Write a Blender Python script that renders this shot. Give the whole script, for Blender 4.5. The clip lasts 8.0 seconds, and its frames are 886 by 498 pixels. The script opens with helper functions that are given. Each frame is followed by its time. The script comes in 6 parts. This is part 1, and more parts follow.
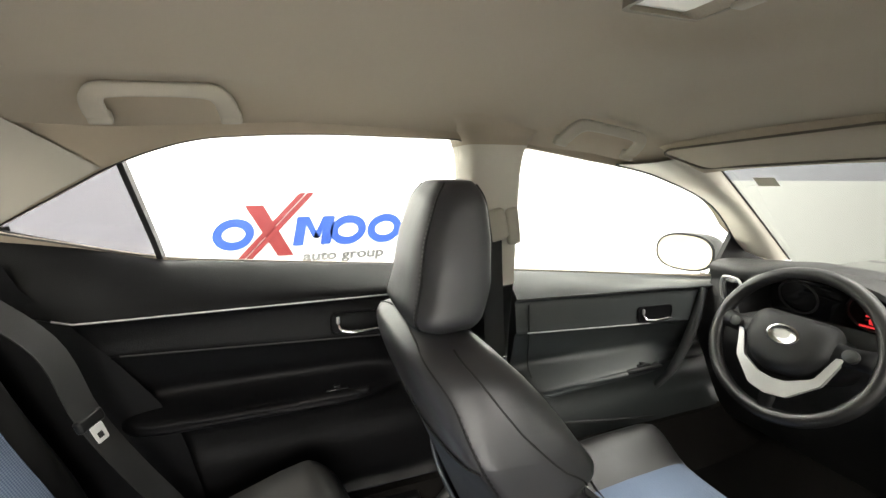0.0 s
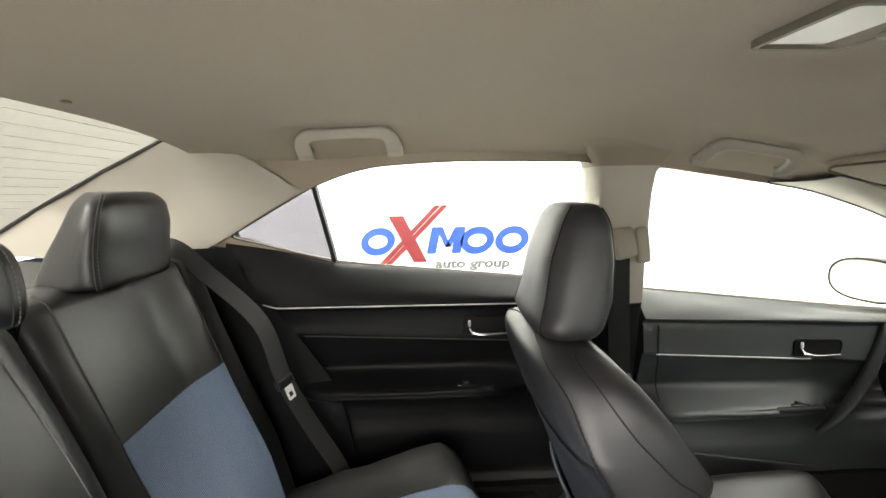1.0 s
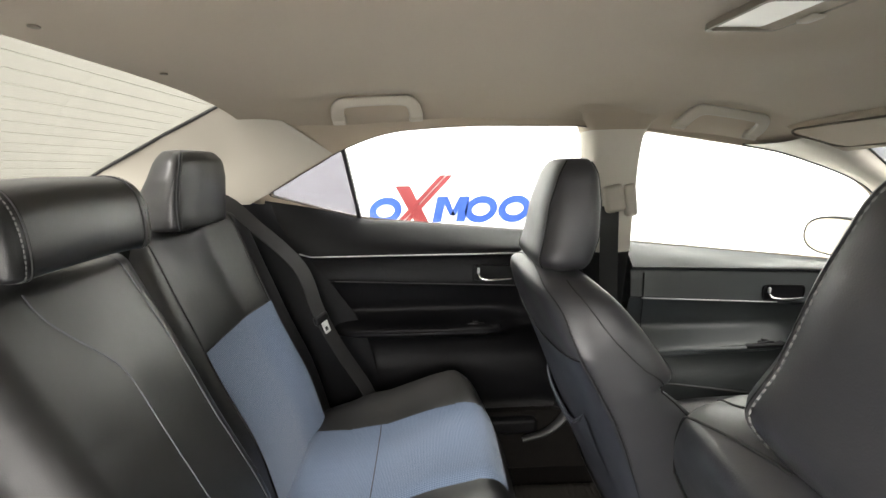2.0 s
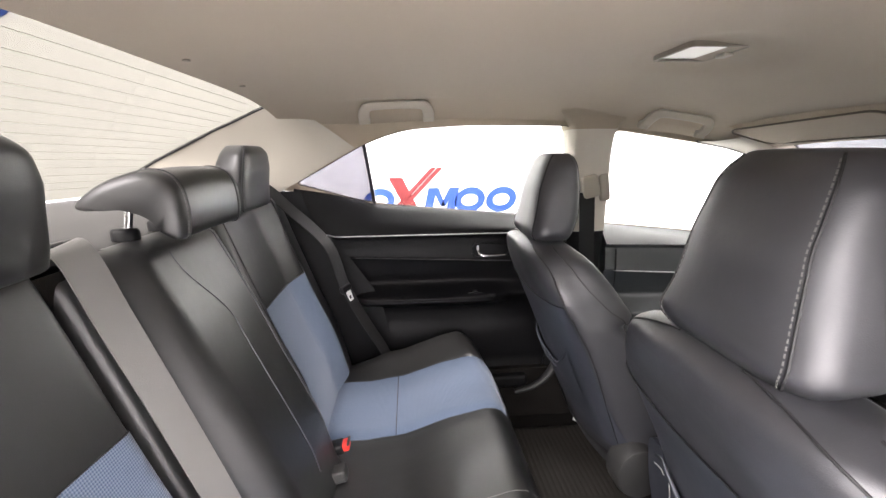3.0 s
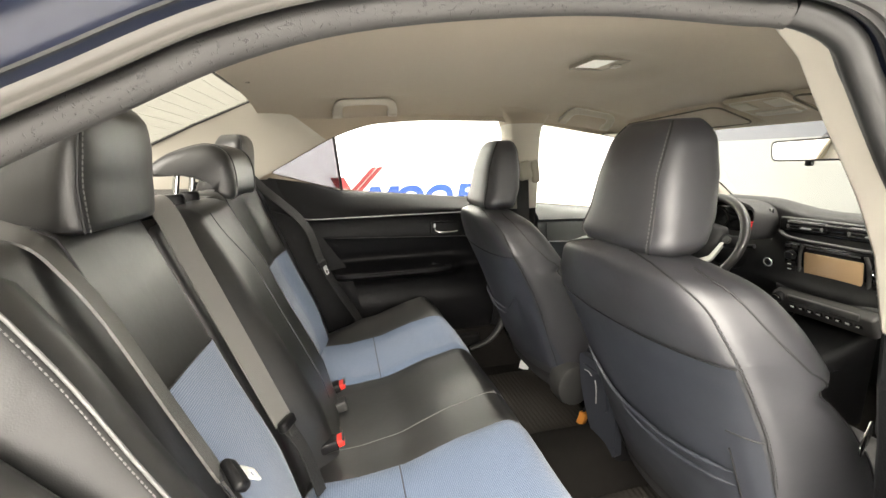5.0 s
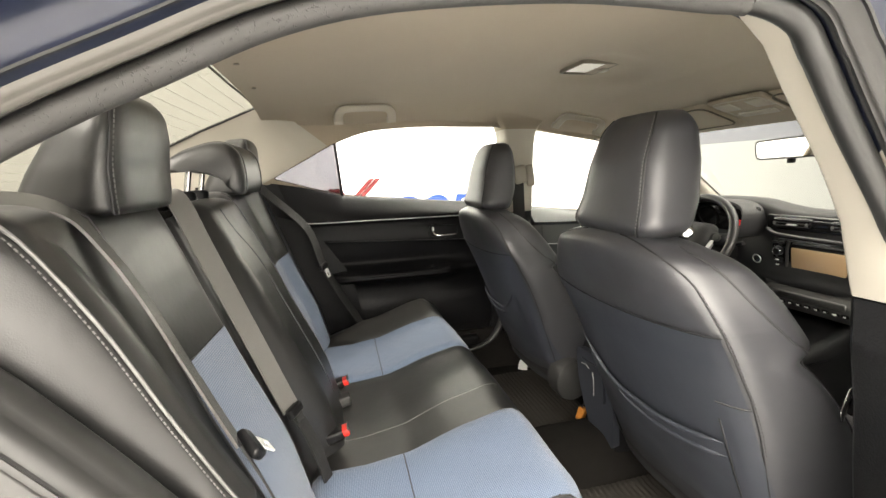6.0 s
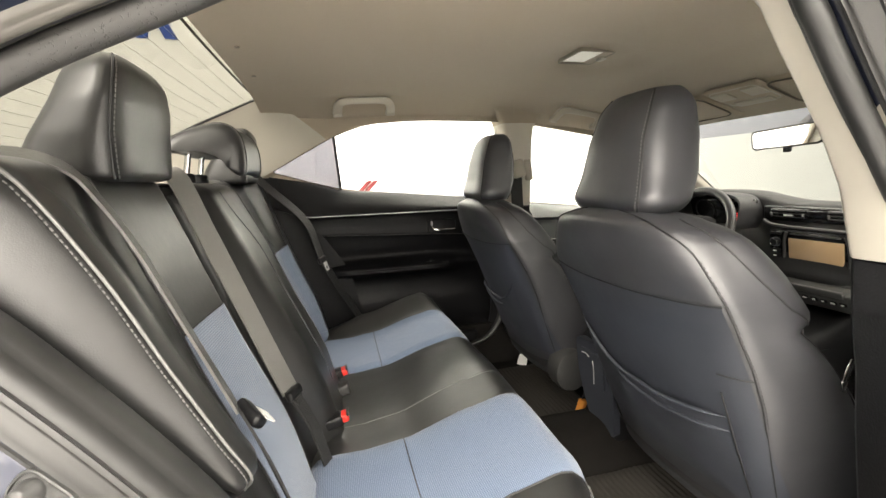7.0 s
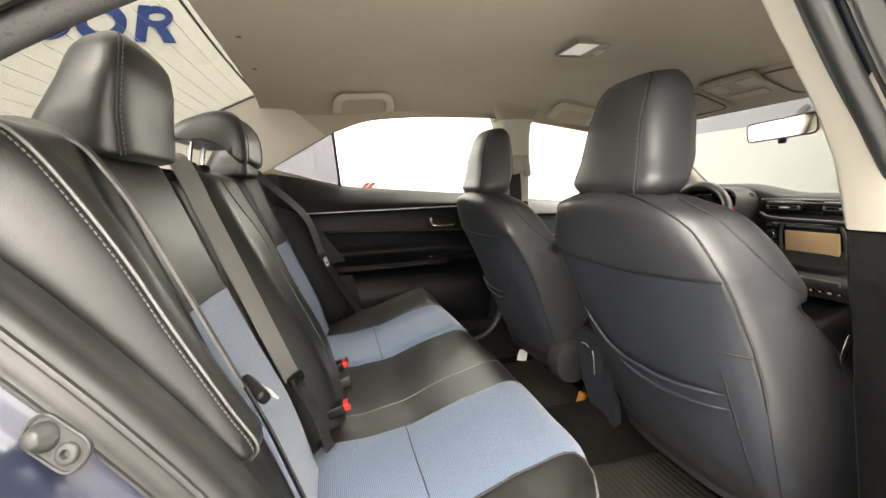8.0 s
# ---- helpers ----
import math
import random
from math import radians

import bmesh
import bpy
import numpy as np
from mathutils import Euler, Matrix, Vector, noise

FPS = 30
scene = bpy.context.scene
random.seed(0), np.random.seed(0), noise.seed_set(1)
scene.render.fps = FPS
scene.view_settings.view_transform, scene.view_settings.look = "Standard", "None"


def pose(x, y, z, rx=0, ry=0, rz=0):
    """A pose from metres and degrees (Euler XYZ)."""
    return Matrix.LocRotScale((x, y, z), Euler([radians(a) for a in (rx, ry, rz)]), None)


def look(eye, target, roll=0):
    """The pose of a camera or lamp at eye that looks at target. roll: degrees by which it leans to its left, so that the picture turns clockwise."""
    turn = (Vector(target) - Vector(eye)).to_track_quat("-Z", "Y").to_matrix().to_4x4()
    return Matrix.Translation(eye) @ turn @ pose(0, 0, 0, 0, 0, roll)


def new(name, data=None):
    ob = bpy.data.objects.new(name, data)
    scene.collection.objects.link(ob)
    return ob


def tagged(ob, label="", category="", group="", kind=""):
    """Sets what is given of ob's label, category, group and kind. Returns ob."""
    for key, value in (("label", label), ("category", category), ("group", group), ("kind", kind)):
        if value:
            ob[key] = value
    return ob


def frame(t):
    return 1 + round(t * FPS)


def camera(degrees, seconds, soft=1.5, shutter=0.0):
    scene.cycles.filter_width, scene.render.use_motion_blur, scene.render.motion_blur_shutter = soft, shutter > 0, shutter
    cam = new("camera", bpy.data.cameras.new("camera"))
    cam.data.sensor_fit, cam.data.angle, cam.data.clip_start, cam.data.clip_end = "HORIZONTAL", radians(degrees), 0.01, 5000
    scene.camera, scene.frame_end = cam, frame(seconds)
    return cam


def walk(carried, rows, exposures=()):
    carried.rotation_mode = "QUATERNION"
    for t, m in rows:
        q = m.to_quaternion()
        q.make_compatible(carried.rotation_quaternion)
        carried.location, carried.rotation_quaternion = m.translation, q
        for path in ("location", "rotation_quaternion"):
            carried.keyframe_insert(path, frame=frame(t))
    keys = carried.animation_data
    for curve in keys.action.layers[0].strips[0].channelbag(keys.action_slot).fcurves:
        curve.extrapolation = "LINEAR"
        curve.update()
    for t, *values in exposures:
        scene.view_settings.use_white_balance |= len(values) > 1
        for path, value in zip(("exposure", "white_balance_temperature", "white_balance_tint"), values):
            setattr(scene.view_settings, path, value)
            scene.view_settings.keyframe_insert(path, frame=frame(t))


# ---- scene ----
cam = camera(92.7, 8.0)
PATH = [
    (0, (-0.011, -0.264, 1.216), (0.637, 1.598, 0.88), -0.4),
    (0.5, (-0.032, -0.312, 1.252), (0.252, 1.649, 0.985), -0.2),
    (1, (-0.038, -0.358, 1.238), (0.033, 1.621, 0.956), -0.7),
    (1.5, (-0.051, -0.413, 1.217), (-0.012, 1.557, 0.877), -0.8),
    (1.7, (-0.061, -0.451, 1.207), (-0.012, 1.514, 0.836), -0.8),
    (2.8, (-0.136, -0.7, 1.207), (-0.03, 1.252, 0.784), -0.9),
    (3, (-0.159, -0.736, 1.21), (-0.019, 1.211, 0.777), -0.7),
    (3.5, (-0.253, -0.8, 1.211), (0.011, 1.13, 0.759), -0.2),
    (4, (-0.302, -0.85, 1.202), (0.07, 1.06, 0.738), -0.1),
    (4.5, (-0.298, -0.921, 1.177), (0.133, 0.98, 0.73), -0.7),
    (6, (-0.325, -1.02, 1.116), (0.155, 0.89, 0.769), -2.0),
    (6.5, (-0.327, -1.024, 1.088), (0.16, 0.888, 0.758), -2.1),
    (7, (-0.334, -1.027, 1.063), (0.16, 0.886, 0.749), -2.1),
    (7.5, (-0.341, -1.031, 1.042), (0.16, 0.881, 0.74), -2.2),
    (8, (-0.345, -1.037, 1.025), (0.161, 0.876, 0.736), -2.4),
]
# the clip's own camera turns cooler and a little brighter as it backs out of the doorway
TONE = [(0, -0.12, 6250, 10), (1.5, -0.12, 6200, 10), (3, 0.16, 6050, 20), (3.5, 0.18, 6100, 19), (4.5, 0.13, 6400, 13), (6, -0.12, 6550, 11), (8, -0.2, 6550, 11.5)]
walk(cam, [(t, look(eye, target, roll)) for t, eye, target, roll in PATH], TONE)

# ---- light: unseen area lamps added round a white booth ----
world = bpy.data.worlds.new("booth_ambient")
scene.world = world
world.use_nodes = True
world.node_tree.nodes["Background"].inputs[0].default_value = (1.0, 0.97, 0.92, 1)
world.node_tree.nodes["Background"].inputs[1].default_value = 0.3


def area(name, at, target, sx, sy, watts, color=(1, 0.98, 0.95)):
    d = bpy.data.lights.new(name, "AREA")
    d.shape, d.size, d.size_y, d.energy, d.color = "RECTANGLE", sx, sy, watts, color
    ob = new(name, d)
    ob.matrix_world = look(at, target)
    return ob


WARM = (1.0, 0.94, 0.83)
# added lamps: places and power are set to match the cabin's brightness
area("added_ceiling_lamp_far", (0.0, 2.55, 4.38), (0.0, 2.55, 0), 7.0, 1.2, 480, WARM)
area("added_ceiling_lamp_near", (0.4, -2.6, 4.38), (0.4, -2.6, 0), 6.0, 2.2, 950, WARM)
area("added_wall_lamp_near", (-1.2, -3.7, 2.6), (-1.2, 0.0, 2.6), 4.6, 1.8, 420, WARM)
area("added_ceiling_lamp_front", (3.4, -0.4, 4.38), (3.4, -0.4, 0), 2.4, 2.6, 700, WARM)
area("added_ceiling_lamp_rear", (-4.8, -1.7, 4.38), (-4.8, -1.7, 0), 2.0, 2.2, 600, WARM)


# ---- mesh tools ----
def lerp(a, b, t):
    return a + (b - a) * t


def interp(xs, table):
    """Linear table look-up: table of (key, value)."""
    return float(np.interp(xs, [k for k, _ in table], [v for _, v in table]))


def smooth_path(pts, n=8, closed=False):
    """Catmull-Rom through the points."""
    P = [Vector(p) for p in pts]
    m = len(P)
    out = []
    for i in range(m if closed else m - 1):
        a = P[(i - 1) % m] if closed or i > 0 else P[0] * 2 - P[1]
        b, c = P[i], P[(i + 1) % m]
        d = P[(i + 2) % m] if closed or i + 2 < m else P[-1] * 2 - P[-2]
        for k in range(n):
            t = k / n
            out.append(0.5 * (2 * b + (c - a) * t + (2 * a - 5 * b + 4 * c - d) * t * t + (3 * b - a - 3 * c + d) * t ** 3))
    if not closed:
        out.append(P[-1].copy())
    return out


def grid(f, us, vs, close_u=False, uv=None):
    """A sheet of quads over f(u, v); uv(u, v) gives texture places in metres."""
    bm = bmesh.new()
    rows = [[bm.verts.new(f(u, v)) for u in us] for v in vs]
    lay = bm.loops.layers.uv.new("UVMap") if uv else None
    nu = len(us)
    for j in range(len(vs) - 1):
        for i in range(nu if close_u else nu - 1):
            k = (i + 1) % nu
            fc = bm.faces.new((rows[j][i], rows[j][k], rows[j + 1][k], rows[j + 1][i]))
            if lay:
                for lp, (a, b) in zip(fc.loops, ((i, j), (k, j), (k, j + 1), (i, j + 1))):
                    lp[lay].uv = uv(us[a], vs[b])
    return bm


def loft(rings, cap=True, closed=True):
    """Skin over rings of equal length."""
    bm = bmesh.new()
    R = [[bm.verts.new(p) for p in r] for r in rings]
    n = len(R[0])
    for a, b in zip(R, R[1:]):
        for i in range(n if closed else n - 1):
            k = (i + 1) % n
            bm.faces.new((a[i], a[k], b[k], b[i]))
    if cap and closed:
        bm.faces.new(list(reversed(R[0])))
        bm.faces.new(R[-1])
    return bm


def tube(pts, r, n=8, closed=False, flat=1.0, up=None):
    """A round or flattened cord along the points."""
    pts = [Vector(p) for p in pts]
    rings = []
    m = len(pts)
    ref = Vector(up) if up else None
    for i, p in enumerate(pts):
        a = pts[(i - 1) % m] if closed or i > 0 else p
        b = pts[(i + 1) % m] if closed or i < m - 1 else p
        t = (b - a).normalized()
        if ref is None:
            ref = Vector((0, 0, 1)) if abs(t.z) < 0.9 else Vector((1, 0, 0))
        side = t.cross(ref).normalized()
        nor = side.cross(t).normalized()
        if not up:
            ref = nor
        rr = r[i] if isinstance(r, (list, tuple)) else r
        rings.append([p + side * (math.cos(2 * math.pi * k / n) * rr) + nor * (math.sin(2 * math.pi * k / n) * rr * flat) for k in range(n)])
    if closed:
        return loft(rings + [rings[0]], cap=False)
    return loft(rings)


def ribbon(pts, normals, width, thick=0.0015):
    """A flat strap along the points, with its face along the normals."""
    pts = [Vector(p) for p in pts]
    rings = []
    for i, p in enumerate(pts):
        t = (pts[min(i + 1, len(pts) - 1)] - pts[max(i - 1, 0)]).normalized()
        nn = Vector(normals[i] if len(normals) == len(pts) else normals[0])
        side = t.cross(nn).normalized()
        nn = side.cross(t).normalized()
        w = side * (width / 2)
        rings.append([p - w - nn * thick, p + w - nn * thick, p + w + nn * thick, p - w + nn * thick])
    return loft(rings)


def add(bm, other, m=None):
    """Joins a second bmesh into the first."""
    me = bpy.data.meshes.new("join")
    other.to_mesh(me)
    other.free()
    if m is not None:
        me.transform(m)
    bm.from_mesh(me)
    bpy.data.meshes.remove(me)
    return bm


def block(sx, sy, sz, m=None, bevel=0.004, seg=2):
    """A box with rounded edges, centred."""
    bm = bmesh.new()
    bmesh.ops.create_cube(bm, size=1)
    bmesh.ops.scale(bm, vec=(sx, sy, sz), verts=bm.verts)
    if bevel:
        bmesh.ops.bevel(bm, geom=bm.edges[:] + bm.verts[:], offset=min(bevel, 0.45 * min(sx, sy, sz)), segments=seg, profile=0.5, affect="EDGES")
    if m is not None:
        bmesh.ops.transform(bm, matrix=m, verts=bm.verts)
    return bm


def disc(r, h, m=None, n=24, bevel=0.002):
    bm = bmesh.new()
    bmesh.ops.create_cone(bm, cap_ends=True, segments=n, radius1=r, radius2=r, depth=h)
    if bevel:
        rim = [e for e in bm.edges if len(e.link_faces) == 2 and e.calc_face_angle() > 1]
        bmesh.ops.bevel(bm, geom=rim, offset=bevel, segments=2, profile=0.5, affect="EDGES")
    if m is not None:
        bmesh.ops.transform(bm, matrix=m, verts=bm.verts)
    return bm


def spaced(a, b, n, edge=True):
    """n + 1 places from a to b, closer together at the ends."""
    if edge:
        return [lerp(a, b, 0.5 - 0.5 * math.cos(math.pi * i / n)) for i in range(n + 1)]
    return [lerp(a, b, i / n) for i in range(n + 1)]


def rim_drop(e, r):
    """Height share of a rounded edge of radius r at a distance e from the border."""
    e = max(0.0, min(1.0, e / r))
    return math.sqrt(max(0.0, 1 - (1 - e) ** 2))


def pillow(base, a0, a1, b0, b1, thick, r, extra=None, na=26, nb=30, uv=False):
    """A cushion over base(a, b) -> (point, normal): rounded at its four edges, thick at its middle."""
    def f(a, b):
        p, n = base(a, b)
        d = thick * rim_drop(min(a - a0, a1 - a), r) * rim_drop(min(b - b0, b1 - b), r) - thick
        if extra:
            d += extra(a, b)
        return p + n * d
    return grid(f, spaced(a0, a1, na), spaced(b0, b1, nb), uv=(lambda a, b: (a, b)) if uv else None)


def part(name, bm, mat, parent=None, label="", sharp=50, flat=False):
    """Links a bmesh as one mesh object, under a thing or a part."""
    bmesh.ops.recalc_face_normals(bm, faces=bm.faces)
    lim = radians(sharp)
    for e in bm.edges:
        if len(e.link_faces) == 2 and e.calc_face_angle() > lim:
            e.smooth = False
    for fc in bm.faces:
        fc.smooth = not flat
    me = bpy.data.meshes.new(name)
    bm.to_mesh(me)
    bm.free()
    me.materials.append(mat)
    ob = new(name, me)
    if parent:
        ob.parent = parent
    if label:
        tagged(ob, label)
    return ob


def thing(name, label, category, group="", kind="", at=(0, 0, 0)):
    ob = new(name)
    ob.empty_display_size = 0.1
    ob.location = at
    return tagged(ob, label, category, group, kind)


def polygon_sheet(outer, holes, place, thick, step=0.05):
    """A sheet with holes: loops in (a, b), mapped by place(a, b, depth) to the world, given its thickness."""
    bm = bmesh.new()
    loops = []
    for lp in [outer] + holes:
        dense = []
        for (a, b), (c, d) in zip(lp, lp[1:] + lp[:1]):
            k = max(1, int(math.hypot(c - a, d - b) / step))
            dense += [(lerp(a, c, i / k), lerp(b, d, i / k)) for i in range(k)]
        loops.append(dense)
    edges = []
    rim = []
    for lp in loops:
        vs = [bm.verts.new((a, b, 0)) for a, b in lp]
        rim.append(vs)
        edges += [bm.edges.new((p, q)) for p, q in zip(vs, vs[1:] + vs[:1])]
    bmesh.ops.triangle_fill(bm, use_beauty=True, edges=edges)
    flat = {v: (v.co.x, v.co.y) for v in bm.verts}
    faces = bm.faces[:]
    back = {v: bm.verts.new(place(*flat[v], thick)) for v in flat}
    for fc in faces:
        bm.faces.new([back[v] for v in reversed(fc.verts)])
    for vs in rim:
        for p, q in zip(vs, vs[1:] + vs[:1]):
            bm.faces.new((p, q, back[q], back[p]))
    for v, (a, b) in flat.items():
        v.co = place(a, b, 0)
    return bm


def rounded(poly, r, n=5):
    """Rounds the corners of a polygon of (a, b) or (a, b, own radius)."""
    out = []
    m = len(poly)
    for i in range(m):
        p, q, s = Vector(poly[i - 1][:2]), Vector(poly[i][:2]), Vector(poly[(i + 1) % m][:2])
        rr = poly[i][2] if len(poly[i]) > 2 else r
        a, b = (p - q), (s - q)
        k = min(rr, a.length * 0.45, b.length * 0.45)
        a, b = q + a.normalized() * k, q + b.normalized() * k
        for j in range(n + 1):
            t = j / n
            pt = a * (1 - t) ** 2 + q * 2 * t * (1 - t) + b * t * t
            out.append((pt.x, pt.y))
    return out


# ---- materials ----
def material(name, color, rough=0.5, metal=0.0, vary=0.08, scale=6.0, grain=0.0, grain_scale=300.0, coat=0.0, spec=0.5, rough_vary=0.08, sheen=0.0):
    """A surface with slow colour and gloss variation and fine relief, at real-world size."""
    m = bpy.data.materials.new(name)
    m.use_nodes = True
    nt = m.node_tree
    N, L = nt.nodes, nt.links
    b = N["Principled BSDF"]
    co = N.new("ShaderNodeTexCoord")
    big = N.new("ShaderNodeTexNoise")
    big.inputs["Scale"].default_value, big.inputs["Detail"].default_value = scale, 5
    L.new(co.outputs["Object"], big.inputs["Vector"])
    mix = N.new("ShaderNodeMix")
    mix.data_type = "RGBA"
    c = Vector(color)
    mix.inputs[6].default_value = (*(c * (1 - vary)), 1)
    mix.inputs[7].default_value = (*[min(1, x) for x in c * (1 + vary)], 1)
    L.new(big.outputs["Fac"], mix.inputs["Factor"])
    L.new(mix.outputs[2], b.inputs["Base Color"])
    rng = N.new("ShaderNodeMapRange")
    rng.inputs["To Min"].default_value, rng.inputs["To Max"].default_value = max(0.02, rough - rough_vary), min(1, rough + rough_vary)
    L.new(big.outputs["Fac"], rng.inputs["Value"])
    L.new(rng.outputs["Result"], b.inputs["Roughness"])
    b.inputs["Metallic"].default_value = metal
    b.inputs["Coat Weight"].default_value = coat
    b.inputs["Coat Roughness"].default_value = max(0.03, rough - 0.05) if rough > 0.3 else 0.03
    b.inputs["Specular IOR Level"].default_value = spec
    b.inputs["Sheen Weight"].default_value = sheen
    if grain:
        fine = N.new("ShaderNodeTexNoise")
        fine.inputs["Scale"].default_value, fine.inputs["Detail"].default_value = grain_scale, 3
        L.new(co.outputs["Object"], fine.inputs["Vector"])
        bump = N.new("ShaderNodeBump")
        bump.inputs["Strength"].default_value, bump.inputs["Distance"].default_value = grain, 0.002
        L.new(fine.outputs["Fac"], bump.inputs["Height"])
        L.new(bump.outputs["Normal"], b.inputs["Normal"])
    return m


def leather(name, color, rough=0.42, grain=0.12):
    """Smooth leather: cell-like grain, slow creases, gloss that wanders."""
    m = material(name, color, rough, vary=0.12, scale=9, rough_vary=0.07, spec=0.6, coat=0.28)
    N, L = m.node_tree.nodes, m.node_tree.links
    co = N["Texture Coordinate"]
    cells = N.new("ShaderNodeTexVoronoi")
    cells.feature = "DISTANCE_TO_EDGE"
    cells.inputs["Scale"].default_value = 420
    crease = N.new("ShaderNodeTexNoise")
    crease.inputs["Scale"].default_value, crease.inputs["Detail"].default_value = 14, 4
    for t in (cells, crease):
        L.new(co.outputs["Object"], t.inputs["Vector"])
    b1, b2 = N.new("ShaderNodeBump"), N.new("ShaderNodeBump")
    b1.inputs["Strength"].default_value, b1.inputs["Distance"].default_value = grain, 0.001
    b2.inputs["Strength"].default_value, b2.inputs["Distance"].default_value = 0.14, 0.01
    L.new(cells.outputs["Distance"], b1.inputs["Height"])
    L.new(crease.outputs["Fac"], b2.inputs["Height"])
    L.new(b2.outputs["Normal"], b1.inputs["Normal"])
    L.new(b1.outputs["Normal"], N["Principled BSDF"].inputs["Normal"])
    return m


def mesh_fabric(name, color, light, pitch=0.0050):
    """A knitted spacer fabric: staggered dimples by the sheet's own metres."""
    m = material(name, color, 0.85, vary=0.05, scale=14, spec=0.2, sheen=0.25)
    N, L = m.node_tree.nodes, m.node_tree.links
    b = N["Principled BSDF"]
    base = N["Mix"]
    uv = N.new("ShaderNodeUVMap")
    sep = N.new("ShaderNodeSeparateXYZ")
    L.new(uv.outputs["UV"], sep.inputs[0])

    def op(kind, x, y=None):
        n = N.new("ShaderNodeMath")
        n.operation = kind
        for i, v in enumerate((x, y)):
            if v is None:
                continue
            if isinstance(v, (int, float)):
                n.inputs[i].default_value = v
            else:
                L.new(v, n.inputs[i])
        return n.outputs[0]
    k = 2 * math.pi / pitch
    su = op("SINE", op("MULTIPLY", op("ADD", sep.outputs[0], sep.outputs[1]), k * 0.7071))
    sv = op("SINE", op("MULTIPLY", op("SUBTRACT", sep.outputs[0], sep.outputs[1]), k * 0.7071))
    dots = op("MULTIPLY", op("ADD", op("MULTIPLY", su, sv), 1.0), 0.5)
    mix = N.new("ShaderNodeMix")
    mix.data_type = "RGBA"
    L.new(dots, mix.inputs["Factor"])
    L.new(base.outputs[2], mix.inputs[6])
    mix.inputs[7].default_value = (*light, 1)
    L.new(mix.outputs[2], b.inputs["Base Color"])
    bump = N.new("ShaderNodeBump")
    bump.inputs["Strength"].default_value, bump.inputs["Distance"].default_value = 0.5, 0.001
    L.new(dots, bump.inputs["Height"])
    L.new(bump.outputs["Normal"], b.inputs["Normal"])
    return m


def glass(name, tint, most=0.3):
    """A pane: clear with its tint, and mirror gloss at grazing angles."""
    m = bpy.data.materials.new(name)
    m.use_nodes = True
    N, L = m.node_tree.nodes, m.node_tree.links
    N.clear()
    out, mix = N.new("ShaderNodeOutputMaterial"), N.new("ShaderNodeMixShader")
    tr, gl, fr = N.new("ShaderNodeBsdfTransparent"), N.new("ShaderNodeBsdfGlossy"), N.new("ShaderNodeLayerWeight")
    pw, rg = N.new("ShaderNodeMath"), N.new("ShaderNodeMapRange")
    pw.operation = "POWER"
    pw.inputs[1].default_value = 5.0
    rg.inputs["To Min"].default_value, rg.inputs["To Max"].default_value = min(0.03, most), most
    tr.inputs["Color"].default_value = (*tint, 1)
    gl.inputs["Roughness"].default_value = 0.02
    fr.inputs["Blend"].default_value = 0.5
    L.new(fr.outputs["Facing"], pw.inputs[0])
    L.new(pw.outputs[0], rg.inputs["Value"])
    L.new(rg.outputs["Result"], mix.inputs[0])
    L.new(tr.outputs[0], mix.inputs[1])
    L.new(gl.outputs[0], mix.inputs[2])
    L.new(mix.outputs[0], out.inputs["Surface"])
    return m


def glowing(name, color, strength):
    m = bpy.data.materials.new(name)
    m.use_nodes = True
    b = m.node_tree.nodes["Principled BSDF"]
    b.inputs["Base Color"].default_value = (*color, 1)
    b.inputs["Emission Color"].default_value = (*color, 1)
    b.inputs["Emission Strength"].default_value = strength
    return m


def stained(m, dark, scale=150.0, lo=0.60, hi=0.66, sink=0.25):
    """Dark worn spots over a surface, a little sunk."""
    N, L = m.node_tree.nodes, m.node_tree.links
    b = N["Principled BSDF"]
    spots = N.new("ShaderNodeTexNoise")
    spots.inputs["Scale"].default_value, spots.inputs["Detail"].default_value, spots.inputs["Distortion"].default_value = scale, 6, 0.6
    L.new(N["Texture Coordinate"].outputs["Object"], spots.inputs["Vector"])
    rng = N.new("ShaderNodeMapRange")
    rng.inputs["From Min"].default_value, rng.inputs["From Max"].default_value = lo, hi
    L.new(spots.outputs["Fac"], rng.inputs["Value"])
    old = b.inputs["Base Color"].links[0].from_socket
    mix = N.new("ShaderNodeMix")
    mix.data_type = "RGBA"
    L.new(rng.outputs["Result"], mix.inputs["Factor"])
    L.new(old, mix.inputs[6])
    mix.inputs[7].default_value = (*dark, 1)
    L.new(mix.outputs[2], b.inputs["Base Color"])
    bump = N.new("ShaderNodeBump")
    bump.invert = True
    bump.inputs["Strength"].default_value, bump.inputs["Distance"].default_value = sink, 0.001
    L.new(rng.outputs["Result"], bump.inputs["Height"])
    L.new(bump.outputs["Normal"], b.inputs["Normal"])
    return m


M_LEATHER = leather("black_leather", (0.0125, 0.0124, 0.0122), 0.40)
# slate tone, lightened in colour for the light on the front seat backs
M_LEATHER_FRONT = leather("lit_slate_leather", (0.031, 0.0313, 0.0355), 0.45)
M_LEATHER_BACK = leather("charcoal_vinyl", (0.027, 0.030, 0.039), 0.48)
M_BLUE = mesh_fabric("blue_mesh_fabric", (0.040, 0.068, 0.122), (0.168, 0.210, 0.288))
M_STITCH = material("pale_thread", (0.14, 0.14, 0.135), 0.7, grain=0.3, grain_scale=900)
M_SEAM = material("dark_seam", (0.012, 0.012, 0.013), 0.6)
M_PIPING = material("silver_piping", (0.12, 0.12, 0.116), 0.45, vary=0.1)
